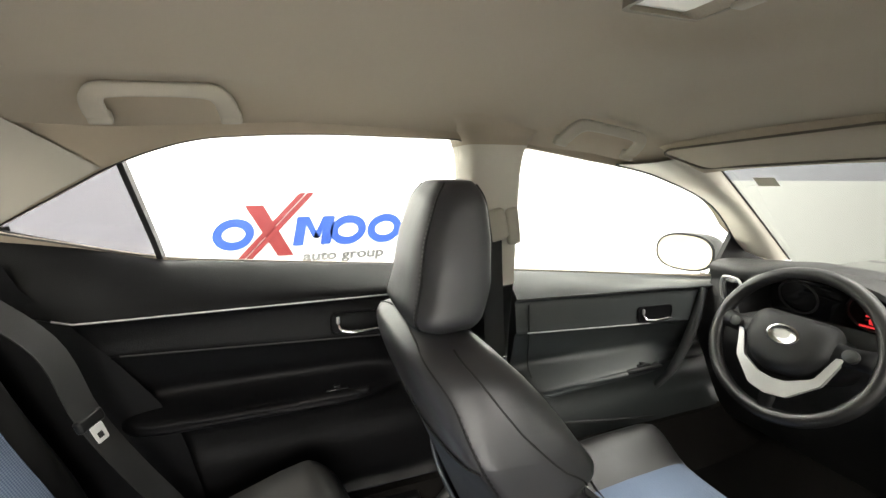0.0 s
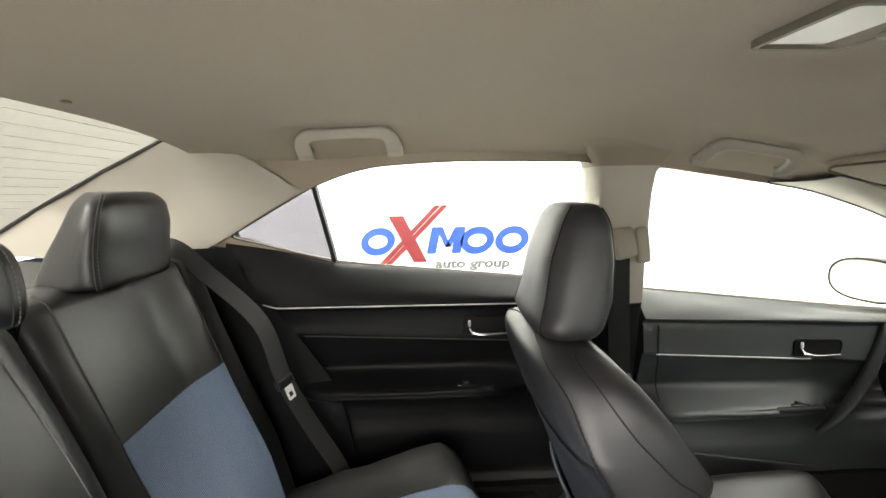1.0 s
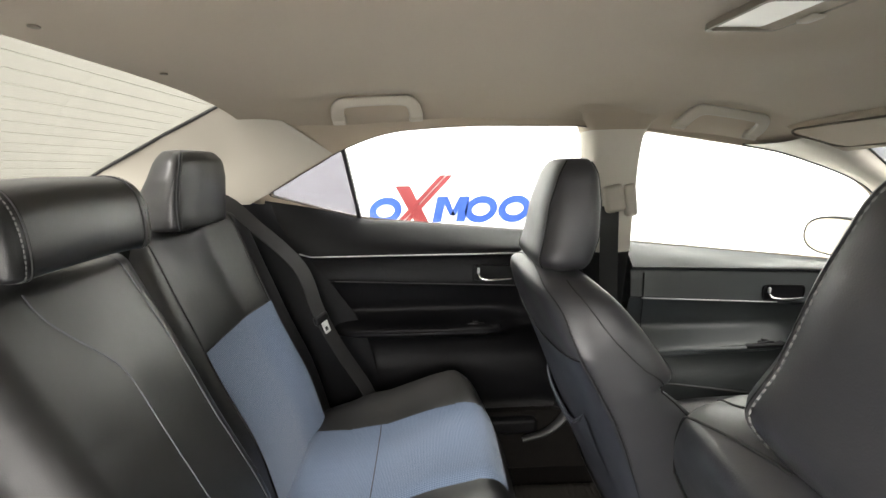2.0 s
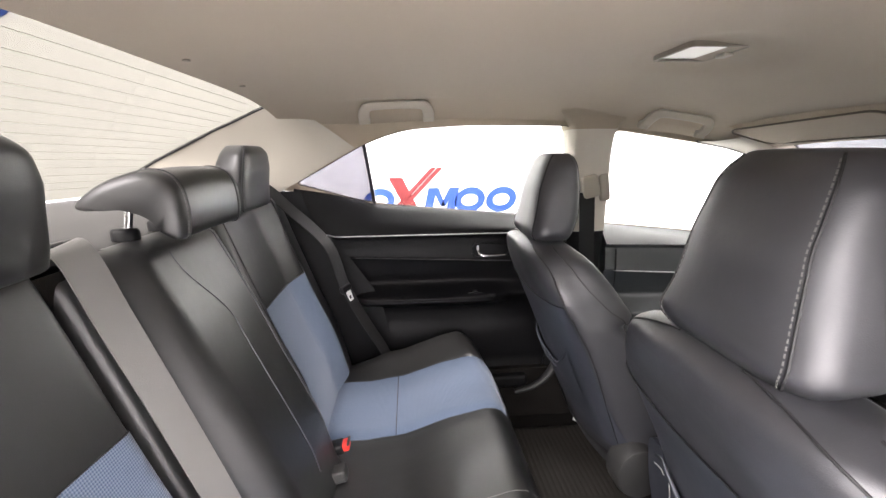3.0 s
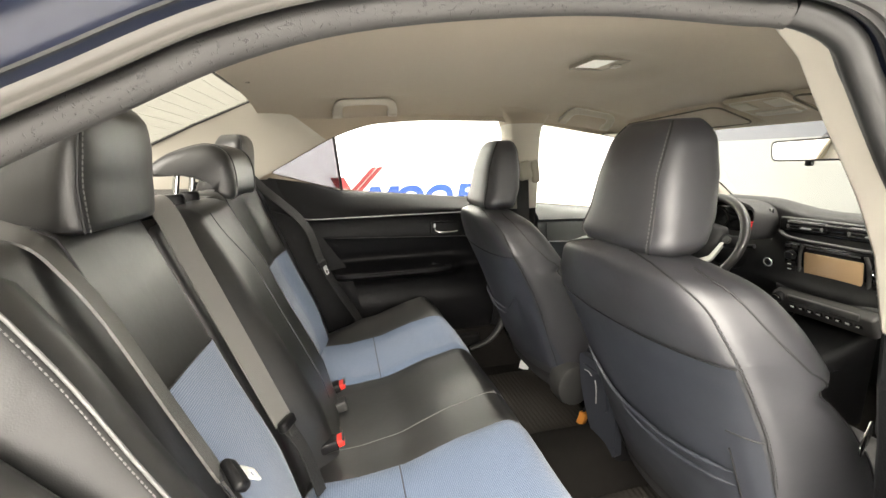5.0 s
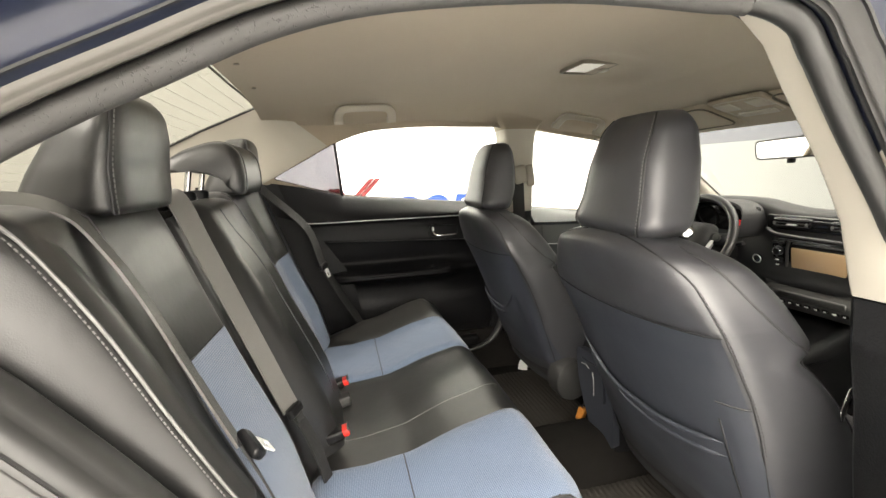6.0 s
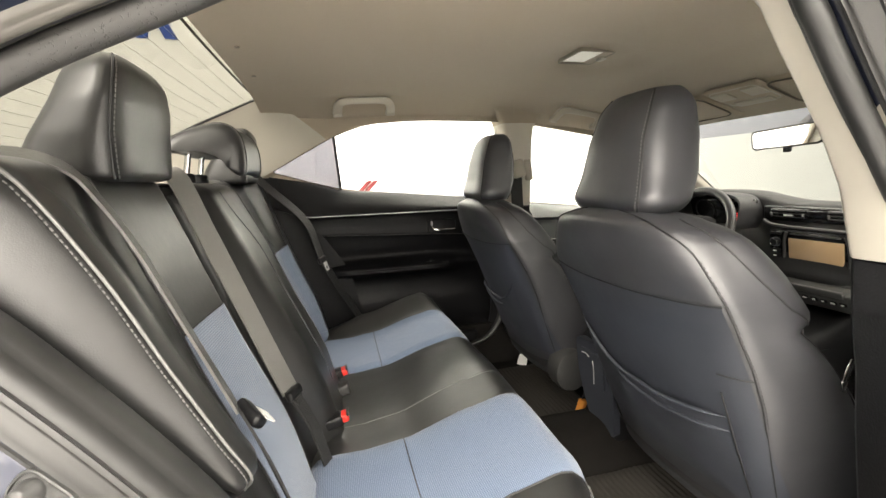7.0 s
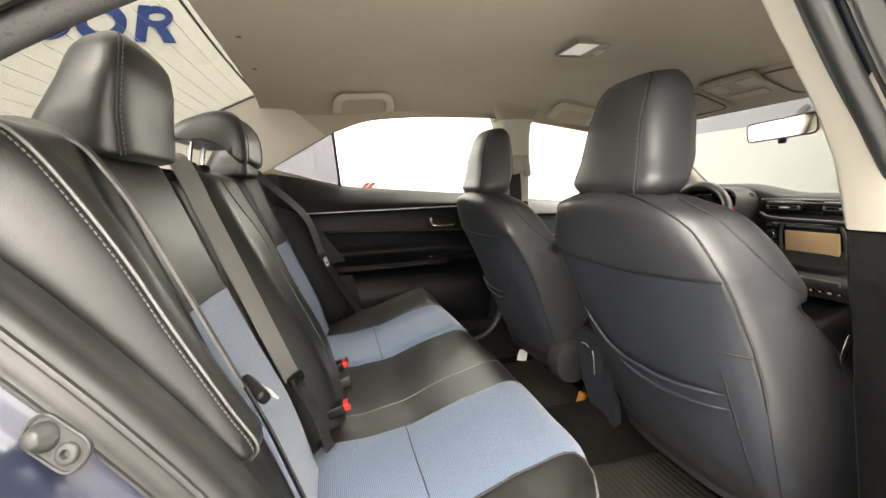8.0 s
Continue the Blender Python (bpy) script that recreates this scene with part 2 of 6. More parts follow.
M_HEADLINER = material("beige_headliner_cloth", (0.355, 0.301, 0.230), 0.95, vary=0.05, scale=5, grain=0.5, grain_scale=700, spec=0.15, sheen=0.15)
M_PILLAR = material("beige_pillar_plastic", (0.56, 0.527, 0.458), 0.62, vary=0.03, grain=0.08, grain_scale=600, spec=0.35)
# pillar beige toned down: shade on the rear pillars is in the colour
M_PILLAR_REAR = material("shaded_pillar_trim", (0.42, 0.395, 0.335), 0.9, vary=0.04, grain=0.3, grain_scale=700, spec=0.2)
M_GRIP = material("grey_beige_plastic", (0.42, 0.385, 0.32), 0.55, vary=0.03, grain=0.2, grain_scale=600)
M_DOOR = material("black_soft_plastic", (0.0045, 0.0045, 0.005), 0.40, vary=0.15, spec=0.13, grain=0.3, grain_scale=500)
M_PLASTIC = material("black_hard_plastic", (0.007, 0.007, 0.0076), 0.38, vary=0.15, spec=0.3, grain=0.3, grain_scale=400)
M_DASH = material("dash_soft_plastic", (0.012, 0.012, 0.0125), 0.5, vary=0.1, grain=0.4, grain_scale=500)
# door plastic lightened: the light on the far front door is in the colour
M_DOOR_LIT = material("lit_door_plastic", (0.028, 0.0315, 0.0315), 0.36, vary=0.1, grain=0.25, grain_scale=500, spec=0.6)
M_GLOSS = material("piano_black", (0.01, 0.01, 0.011), 0.12, vary=0.1, coat=0.5)
M_CHROME = material("satin_chrome", (0.72, 0.72, 0.72), 0.2, metal=1.0, vary=0.04, rough_vary=0.05)
M_SILVER = material("silver_paint", (0.55, 0.55, 0.54), 0.35, metal=0.5, vary=0.05)
M_RAIL = material("satin_grey_trim", (0.11, 0.11, 0.108), 0.38, metal=0.3, vary=0.05)
M_GREYPL = material("grey_plastic", (0.026, 0.026, 0.0253), 0.5, vary=0.1, grain=0.2)
# sheen of the near strap is put into this lighter webbing colour
M_BELT = material("half_lit_belt_webbing", (0.075, 0.073, 0.069), 0.42, vary=0.1, grain=0.4, grain_scale=900, spec=0.8)
M_RED = material("red_button_plastic", (0.62, 0.03, 0.02), 0.4, vary=0.05)
M_CARPET = material("dark_carpet", (0.010, 0.009, 0.008), 0.95, vary=0.35, scale=30, grain=1.0, grain_scale=500, spec=0.1)
M_RUBBER = material("black_rubber", (0.012, 0.012, 0.012), 0.55, vary=0.2, scale=20, grain=0.3, grain_scale=200)
# webbing colour raised to hold the sheen on the centre strap
M_BELT_LIT = material("lit_belt_webbing", (0.145, 0.142, 0.135), 0.34, vary=0.1, grain=0.4, grain_scale=900, spec=0.9)
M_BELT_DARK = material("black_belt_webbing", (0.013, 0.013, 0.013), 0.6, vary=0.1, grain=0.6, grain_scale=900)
M_BAND = material("pale_trim_strip", (0.016, 0.0155, 0.0146), 0.42, vary=0.08, scale=12, rough_vary=0.06, coat=0.15)
# bright copy of the jamb strip, with reflected light as cream colour
M_STRIP_LIT = material("lit_trim_strip", (0.10, 0.094, 0.085), 0.36, vary=0.05, scale=12, rough_vary=0.06)
M_SEAL = stained(material("dusty_rubber_seal", (0.030, 0.029, 0.028), 0.6, vary=0.3, scale=30, rough_vary=0.15), (0.012, 0.012, 0.0115), scale=300.0, lo=0.585, hi=0.70, sink=0.4)
M_SEAL_CLEAN = material("smooth_rubber_seal", (0.0155, 0.0155, 0.015), 0.46, vary=0.25, scale=14, rough_vary=0.1)
M_PAINT = material("slate_blue_car_paint", (0.012, 0.015, 0.030), 0.30, metal=0.1, vary=0.08, scale=3, spec=0.4, coat=0.3, rough_vary=0.03)
M_WHITE = material("white_booth_paint", (0.80, 0.80, 0.80), 0.6, vary=0.015, scale=1.5)
M_BOOTHFLOOR = material("pale_epoxy_floor", (0.62, 0.62, 0.61), 0.3, vary=0.05, scale=2)
M_GLASS = glass("clear_glass", (0.93, 0.95, 0.93))
# dimmer light beyond windscreen and rear glass is put into their tints
M_GLASS_FRONT = glass("windscreen_glass", (0.26, 0.272, 0.255))
M_GLASS_TINT = glass("tinted_glass", (0.37, 0.37, 0.39))
M_GLASS_REAR = glass("rear_glass", (0.147, 0.146, 0.127), 0.015)
M_GLASS_BAND = glass("shade_band_glass", (0.150, 0.158, 0.170))
M_MIRROR = material("mirror_silver", (0.9, 0.9, 0.9), 0.02, metal=1.0, vary=0.0, rough_vary=0.01)
M_LENS = material("frosted_lens", (0.80, 0.78, 0.72), 0.35, vary=0.04, grain=0.2, grain_scale=200)
# amber base colour stands for what the screen reflects
M_SCREEN = material("screen_reflection", (0.50, 0.345, 0.195), 0.1, vary=0.06, scale=3, coat=0.6)
M_SIGN_BLUE = material("sign_blue", (0.008, 0.045, 0.26), 0.5, vary=0.35, scale=1.2)
M_SIGN_RED = material("sign_red", (0.14, 0.005, 0.007), 0.5, vary=0.05)
M_SIGN_GREY = material("sign_grey", (0.10, 0.10, 0.104), 0.5, vary=0.05)
M_SHELF = material("charcoal_shelf_felt", (0.05, 0.048, 0.045), 0.9, vary=0.2, grain=0.6, grain_scale=600)
M_BEZEL = material("grey_bezel_plastic", (0.055, 0.054, 0.053), 0.4, vary=0.08, grain=0.15)
M_WIRE = material("heating_line_print", (0.20, 0.19, 0.15), 0.7)
M_STEEL = material("bright_steel", (0.85, 0.85, 0.84), 0.35, metal=0.35, vary=0.04)
M_MAT = material("ribbed_olive_rubber", (0.028, 0.025, 0.021), 0.75, vary=0.3, scale=18, grain=0.4, grain_scale=300, spec=0.3)
# brown tone for the shadow line round the visors
M_VISOR_SHADOW = material("visor_edge_shadow", (0.095, 0.08, 0.058), 0.7, vary=0.1)
# cream reflection of the booth, put into the silver's colour
M_MIRROR_WARM = material("mirror_cream_reflection", (0.62, 0.55, 0.44), 0.03, metal=1.0, vary=0.0, rough_vary=0.01)
M_FRAME = material("brown_lamp_frame", (0.19, 0.165, 0.125), 0.55, vary=0.05)
M_PAPER = material("white_paper_tag", (0.85, 0.85, 0.83), 0.7, vary=0.04)
M_ORANGE = material("orange_plug_plastic", (0.75, 0.30, 0.05), 0.5, vary=0.1)
M_CLUSTER_RED = glowing("cluster_red_light", (1.0, 0.05, 0.05), 0.8)


# ---- the booth ----
def wall(name, c, s, mat=None, label="plain white painted booth wall"):
    ob = part(name, block(*s, pose(*c), 0), mat or M_WHITE, flat=True)
    return tagged(ob, label, "wall", kind="structure")


wall("wall_north", (0.5, 3.36, 2.25), (17.2, 0.1, 4.6))
wall("wall_south", (0.5, -3.85, 2.25), (17.2, 0.1, 4.6))
wall("wall_east", (9.05, -0.25, 2.25), (0.1, 7.1, 4.6))
wall("wall_west", (-8.05, -0.25, 2.25), (0.1, 7.1, 4.6))
tagged(part("ceiling", block(17.2, 7.3, 0.1, pose(0.5, -0.25, 4.55), 0), M_WHITE, flat=True), "white booth ceiling above the added lamps", "ceiling", kind="structure")
tagged(part("ground", block(17.2, 7.3, 0.1, pose(0.5, -0.25, -0.05), 0), M_BOOTHFLOOR, flat=True), "pale glossy epoxy floor of the booth", "floor", kind="structure")

# housings made up to give the added lamps a body
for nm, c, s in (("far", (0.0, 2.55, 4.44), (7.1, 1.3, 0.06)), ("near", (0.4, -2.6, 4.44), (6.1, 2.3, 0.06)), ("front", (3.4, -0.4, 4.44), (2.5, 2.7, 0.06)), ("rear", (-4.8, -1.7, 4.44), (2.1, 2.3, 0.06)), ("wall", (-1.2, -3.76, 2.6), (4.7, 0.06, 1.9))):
    tagged(part("added_lamp_housing", block(*s, pose(*c), 0.01), M_WHITE), "made-up white housing behind an added lamp", "light panel", "booth light panels")


# ---- the car's shell: x ahead, y to the steering side, z up ----
def side_y(z):
    """Half width of the glass plane at height z."""
    return 0.80 - 0.6 * max(0.0, z - 1.04) + 0.02 * min(0.0, z - 1.04)


BELT = [(-0.75, 1.19), (-0.55, 1.117), (-0.29, 1.040), (0.2, 0.995), (0.36, 0.980), (0.57, 0.949), (1.26, 0.874), (1.6, 0.845)]
ROOF_MID = [(-0.56, 1.352), (-0.45, 1.366), (-0.3, 1.378), (0.0, 1.388), (0.35, 1.381), (0.6, 1.352), (0.8, 1.306), (1.02, 1.238)]
ROOF_SIDE = [(-0.56, 1.305), (-0.3, 1.300), (0.0, 1.312), (0.35, 1.305), (0.7, 1.272), (0.9, 1.238), (1.02, 1.213)]


def belt(x):
    return interp(x, BELT)


def roof_z(x, y):
    a, b = interp(x, ROOF_MID), interp(x, ROOF_SIDE)
    r = math.hypot((x - 0.385) / 0.125, (y - 0.050) / 0.130)
    z = a - (a - b) * min(1.0, abs(y) / 0.64) ** 4 + 0.013 / (1 + r ** 8)
    for cx, cy in ((0.648, 0.525), (-0.198, 0.528)):  # hollows behind the grab handles
        z += 0.012 / (1 + ((x - cx) / 0.125) ** 6 + ((y - cy) / 0.05) ** 6)
    return z


def build_headliner():
    ys = spaced(-0.64, 0.64, 90, False)
    xs = [lerp(-0.547, 1.02, i / 100) for i in range(101)]
    bm = grid(lambda x, y: Vector((x, y, roof_z(x, y))), xs, ys)
    ext = bmesh.ops.extrude_face_region(bm, geom=bm.faces[:])
    bmesh.ops.translate(bm, vec=(0, 0, 0.02), verts=[v for v in ext["geom"] if isinstance(v, bmesh.types.BMVert)])
    ob = part("ceiling_headliner", bm, M_HEADLINER)
    return tagged(ob, "beige cloth headliner over the whole cabin", "headliner", kind="structure")


build_headliner()


def build_roof_skin():
    xs = [lerp(-0.553, 1.06, i / 24) for i in range(25)]
    ys = spaced(-0.70, 0.70, 24)
    bm = grid(lambda x, y: Vector((x, y, roof_z(max(-0.55, min(1.0, x)), y * 0.9) + 0.05 - 0.02 * (abs(y) / 0.7) ** 6)), xs, ys)
    tagged(part("roof_panel", bm, M_PAINT), "slate blue painted steel car roof", "car roof", kind="structure")


build_roof_skin()

def build_body():
    """The plain painted body below the windows, with bonnet and boot lid: it closes the shell."""
    def height(x):
        return interp(x, [(-1.75, 0.96), (-1.16, 1.06), (-0.75, 1.13), (-0.55, 1.08), (-0.29, 1.02), (0.2, 0.975), (0.57, 0.93), (1.26, 0.855), (1.66, 0.86), (2.5, 0.70)])

    def side(x, t, s):
        end = max(0.0, (abs(x - 0.4) - 1.5) / 0.65)
        y = 0.872 - 0.13 * end ** 2 - 0.05 * (2 * t - 1) ** 2
        return Vector((x, s * y, lerp(0.18, height(x) - 0.004, t)))
    for s, spans in ((1, ((-1.75, 2.5),)), (-1, ((-1.75, -0.70), (0.46, 2.5)))):
        for a, b in spans:
            bm = grid(lambda x, t: side(x, t, s), [lerp(a, b, i / 30) for i in range(31)], [i / 10 for i in range(11)])
            tagged(part("body_side", bm, M_PAINT), "slate blue painted side of the car body", "car body", kind="structure")
    for nm, a, b, lab in (("bonnet", 1.69, 2.5, "slate blue painted bonnet"), ("boot_lid", -1.75, -1.17, "slate blue painted boot lid")):
        bm = grid(lambda x, u: Vector((x, u * abs(side(x, 1.0, 1).y), height(x) - 0.004 + 0.03 * (1 - u * u))), [lerp(a, b, i / 12) for i in range(13)], [lerp(-1, 1, i / 16) for i in range(17)])
        tagged(part(nm, bm, M_PAINT), lab, nm.replace("_", " "), kind="structure")
    for nm, x in (("body_front", 2.5), ("body_rear", -1.75)):
        bm = grid(lambda u, t: Vector((x, u * side(x, t, 1).y, lerp(0.18, height(x) - 0.004, t))), [lerp(-1, 1, i / 8) for i in range(9)], [i / 6 for i in range(7)])
        tagged(part(nm, bm, M_PAINT), "slate blue painted end of the car body", "car body", kind="structure")


build_body()

REAR_HOLE = rounded([(-0.55, 1.122, 0.02), (-0.29, 1.045, 0.08), (0.2, 0.998, 0.1), (0.400, 0.982, 0.02), (0.362, 1.298, 0.03), (0.02, 1.303, 0.2), (-0.18, 1.290, 0.1), (-0.30, 1.252, 0.1)], 0.04)
FRONT_HOLE = rounded([(0.540, 0.957, 0.02), (1.26, 0.880, 0.1), (1.50, 0.862, 0.02), (1.475, 0.985, 0.05), (1.23, 1.145, 0.2), (0.95, 1.222, 0.2), (0.70, 1.258, 0.2), (0.490, 1.288, 0.045)], 0.04)


def side_place(s, off=0.0):
    return lambda a, b, d: Vector((a, s * (side_y(b) + off + d), b))


def build_side_lining():
    """Inner frames round the side windows: far side whole, open-door side without its rear door."""
    top = [(1.68, 0.86), (1.56, 0.95), (1.25, 1.18), (1.05, 1.27), (0.7, 1.33), (0.3, 1.355), (0.0, 1.36), (-0.3, 1.345), (-0.5, 1.30), (-0.66, 1.20)]
    low = [(-0.72, 1.12), (-0.55, 1.09), (-0.29, 1.015), (0.2, 0.965), (0.45, 0.935), (0.57, 0.92), (1.26, 0.85)]
    tagged(part("trim_window_frame_far", polygon_sheet(low + top, [REAR_HOLE, FRONT_HOLE], side_place(1, -0.012), 0.02), M_HEADLINER), "beige trim round the closed side windows", "window trim", kind="structure")
    near_low = [(-0.66, 1.21), (-0.62, 1.195), (-0.55, 1.215), (-0.477, 1.24), (-0.405, 1.265), (-0.28, 1.295), (0.02, 1.305), (0.13, 1.295), (0.20, 1.265), (0.26, 1.19), (0.33, 1.08), (0.38, 0.97), (0.40, 0.90), (1.26, 0.85)]
    tagged(part("trim_window_frame_near", polygon_sheet(near_low + top[:-1], [FRONT_HOLE], side_place(-1, -0.065), 0.02), M_PAINT), "slate blue painted frame round the open rear doorway", "window trim", kind="structure")


build_side_lining()


def build_side_glass():
    w = thing("window_rear_door", "closed rear door window with a fixed quarter pane", "car window", kind="structure")
    place = side_place(1, 0.012)
    main = rounded([(-0.278, 1.03), (0.43, 0.968), (0.39, 1.315), (0.0, 1.32), (-0.19, 1.30), (-0.292, 1.268)], 0.01)
    quarter = rounded([(-0.60, 1.13), (-0.29, 1.03), (-0.308, 1.262), (-0.45, 1.20)], 0.01)
    for nm, poly, mat in (("pane", main, M_GLASS), ("quarter_pane", quarter, M_GLASS_TINT)):
        ob = part(nm, polygon_sheet(poly, [], place, 0.004), mat, w)
        ob.visible_shadow = False
    bar = [(-0.297, 1.03), (-0.286, 1.03), (-0.305, 1.272), (-0.315, 1.268)]
    part("division_bar", polygon_sheet(bar, [], side_place(1, -0.010), 0.026), M_RUBBER, w, "black division bar")
    # black seals round both panes, on the cabin side
    for hole in (REAR_HOLE,):
        part("window_seal", tube([side_place(1, -0.010)(a, b, 0) for a, b in hole], 0.0022, 6, True), M_SEAL_CLEAN, w, "thin dark window seal")
    for s, nm in ((1, "window_front_door_far"), (-1, "window_front_door_near")):
        w = thing(nm, "closed front door window of clear glass", "car window", kind="structure")
        ob = part("pane", polygon_sheet(rounded([(0.50, 0.93), (1.62, 0.84), (1.50, 1.0), (1.24, 1.165), (0.95, 1.24), (0.70, 1.276), (0.46, 1.304)], 0.01), [], side_place(s, 0.012), 0.004), M_GLASS, w)
        ob.visible_shadow = False
        part("window_seal", tube([side_place(s, -0.010)(a, b, 0) for a, b in FRONT_HOLE], 0.0025, 6, True), M_GRIP, w, "grey window seal")


build_side_glass()


GLASS_Z = [(-1.16, 1.095), (-0.95, 1.205), (-0.75, 1.287), (-0.55, 1.357), (-0.48, 1.380)]
GLASS_W = [(-1.16, 0.70), (-0.95, 0.675), (-0.75, 0.622), (-0.55, 0.553), (-0.48, 0.53)]


def build_rear_glass():
    w = thing("window_rear", "sloping rear window with fine heating lines", "rear window", kind="structure")

    def f(u, v, wide=0.0):
        x = lerp(-0.548, -1.16, v)
        bow = 0.02 * (1 - u * u)
        return Vector((x - bow, u * (interp(x, GLASS_W) + wide), interp(x, GLASS_Z) + bow * 0.4))
    us = [lerp(-1, 1, i / 20) for i in range(21)]
    pane = part("pane", grid(lambda u, v: f(u, v, 0.04), us, [lerp(-0.10, 1.0, i / 20) for i in range(21)]), M_GLASS_REAR, w)
    pane.visible_shadow = False
    for s in (-1, 1):
        part("edge_seal", tube([f(s * 0.997, i / 18) for i in range(19)], 0.004, 6), M_RUBBER, w, "black edge of the rear glass")
    part("top_seal", tube([f(u, 0.0) for u in us], 0.003, 6), M_RUBBER, w, "black edge of the rear glass")
    for k in range(15):
        v = 0.05 + k * 0.060
        part("heating_line", tube([f(u * 0.93, v) + Vector((0, 0, -0.002)) for u in us], 0.00035, 4), M_WIRE, w)


build_rear_glass()


def build_windscreen():
    w = thing("window_windscreen", "wide sloping windscreen with a grey shade band", "windscreen", kind="structure")

    def f(u, v):
        hw = lerp(0.585, 0.72, v)
        bow = 0.06 * (1 - u * u)
        return Vector((lerp(1.03, 1.66, v) + bow, u * hw, lerp(1.262, 0.90, v)))
    us = [lerp(-1, 1, i / 20) for i in range(21)]
    for nm, a, b, mat in (("shade_band", 0.0, 0.17, M_GLASS_BAND), ("pane", 0.17, 1.0, M_GLASS_FRONT)):
        ob = part(nm, grid(f, us, [lerp(a, b, i / 8) for i in range(9)]), mat, w)
        ob.visible_shadow = False
    # sticker at the top corner
    part("sticker", grid(lambda u, v: f(u, v) - Vector((0.003, 0, 0.003)), [0.80, 0.88], [0.14, 0.20]), M_GRIP, w, "small grey sticker")


build_windscreen()
# small discs stand in for two marks in the cloth
for cx, cy in ((-0.502, -0.005), (-0.508, 0.235)):
    tagged(part("headliner_mark", disc(0.006, 0.003, pose(cx, cy, roof_z(cx, cy) - 0.001), 16, 0.001), M_FRAME), "small brown mark in the beige headliner", "trim clip", "headliner clips")


def build_c_pillar(s, name):
    """Beige trim between the rear side window and the rear glass."""
    inner = smooth_path([(-0.515, 0.552, 1.366) if s > 0 else (-0.50, 0.552, 1.372)] + [(x, interp(x, GLASS_W) - 0.002, interp(x, GLASS_Z) - 0.003) for x in (-0.56, -0.75, -0.95, -1.16)], 6)
    outer = smooth_path([(x, side_y(z) - 0.020, z) for x, z in ((-0.335, 1.236), (-0.38, 1.213), (-0.45, 1.177), (-0.545, 1.124), (-0.72, 1.04))], 6)
    swell = Vector((0.0, 0.004, 0.004))
    if s < 0:  # beside the open doorway the trim ends at the seal
        outer = smooth_path([(-0.14, 0.615, 1.318), (-0.26, 0.62, 1.296), (-0.42, 0.625, 1.235), (-0.56, 0.63, 1.165), (-0.72, 0.66, 1.09)], 6)
        swell = Vector((0.0, 0.0, 0.006))
    rows = []
    for a, b in zip(inner, outer):
        row = []
        for k in range(13):
            t = k / 12
            p = a.lerp(b, t) + swell * math.sin(math.pi * t)
            row.append(Vector((p.x, s * p.y, p.z)))
        rows.append(row)
    bm = loft(rows, cap=False, closed=False)
    tagged(part(name, bm, M_PILLAR_REAR), "smooth beige rear pillar trim", "pillar trim", kind="structure")


build_c_pillar(1, "trim_rear_pillar_far")
build_c_pillar(-1, "trim_rear_pillar_near")


def build_b_pillar(s):
    """Centre pillar: beige above, dark below, with a belt slider cover."""
    w = thing("pillar_centre", "centre door pillar trim, beige above and dark grey below", "pillar trim", kind="structure")
    if s > 0:
        edge = [(0.42, 0.32, 0.505), (0.80, 0.36, 0.50), (0.96, 0.372, 0.498), (1.10, 0.372, 0.496), (1.22, 0.366, 0.490), (1.27, 0.358, 0.492), (1.30, 0.345, 0.505), (1.325, 0.32, 0.53), (1.342, 0.28, 0.56), (1.356, 0.22, 0.60)]
    else:
        edge = [(0.42, 0.345, 0.58), (0.56, 0.332, 0.57), (0.72, 0.308, 0.56), (0.80, 0.300, 0.55), (0.88, 0.288, 0.54), (0.95, 0.286, 0.54), (1.04, 0.262, 0.53), (1.134, 0.213, 0.52), (1.20, 0.178, 0.52), (1.25, 0.155, 0.54), (1.285, 0.130, 0.56), (1.31, 0.10, 0.57)]

    def ring(z, a, b):
        y = interp(z, [(0.40, 0.668), (0.80, 0.655), (0.95, 0.645), (1.10, 0.635), (1.25, 0.607), (1.31, 0.585)]) if s < 0 else interp(z, [(0.40, 0.71), (0.80, 0.668), (0.95, 0.645), (1.10, 0.635), (1.25, 0.607), (1.30, 0.592), (1.325, 0.572), (1.342, 0.545), (1.356, 0.515)])
        pts = [(a, y + 0.11), (a, y + 0.012), (a + 0.012, y + 0.002), (lerp(a, b, 0.5), y - 0.008), (b - 0.012, y + 0.002), (b, y + 0.012), (b, y + 0.11)]
        return [Vector((px, s * py, z)) for px, py in pts]
    rings = []
    for (z0, a0, b0), (z1, a1, b1) in zip(edge, edge[1:]):
        for k in range(4):
            t = k / 4
            rings.append((lerp(z0, z1, t), lerp(a0, a1, t), lerp(b0, b1, t)))
    rings.append(edge[-1])
    low = [r for r in rings if r[0] < 0.935] + [(0.948, *[interp(0.948, [(r[0], r[k]) for r in rings]) for k in (1, 2)])]
    up = [(0.951, *[interp(0.951, [(r[0], r[k]) for r in rings]) for k in (1, 2)])] + [r for r in rings if r[0] > 0.965]
    head = [r for r in up if r[0] > 1.285] if s > 0 else []
    up = up[:len(up) - len(head) + 1] if head else up
    # headliner material darkens the flared top: its shade is put into the colour
    if head:
        part("pillar_head", loft([ring(*r) for r in head], cap=False, closed=False), M_HEADLINER, w, "pillar top in the darker headliner tone")
    part("lower_trim", loft([ring(z, a + 0.002, b - 0.002) for z, a, b in low], cap=False, closed=False), M_PLASTIC, w, "dark grey lower pillar trim")
    part("upper_trim", loft([ring(*r) for r in up], cap=False, closed=False), M_PILLAR, w)
    return w


pillar_far = build_b_pillar(1)
build_b_pillar(-1)


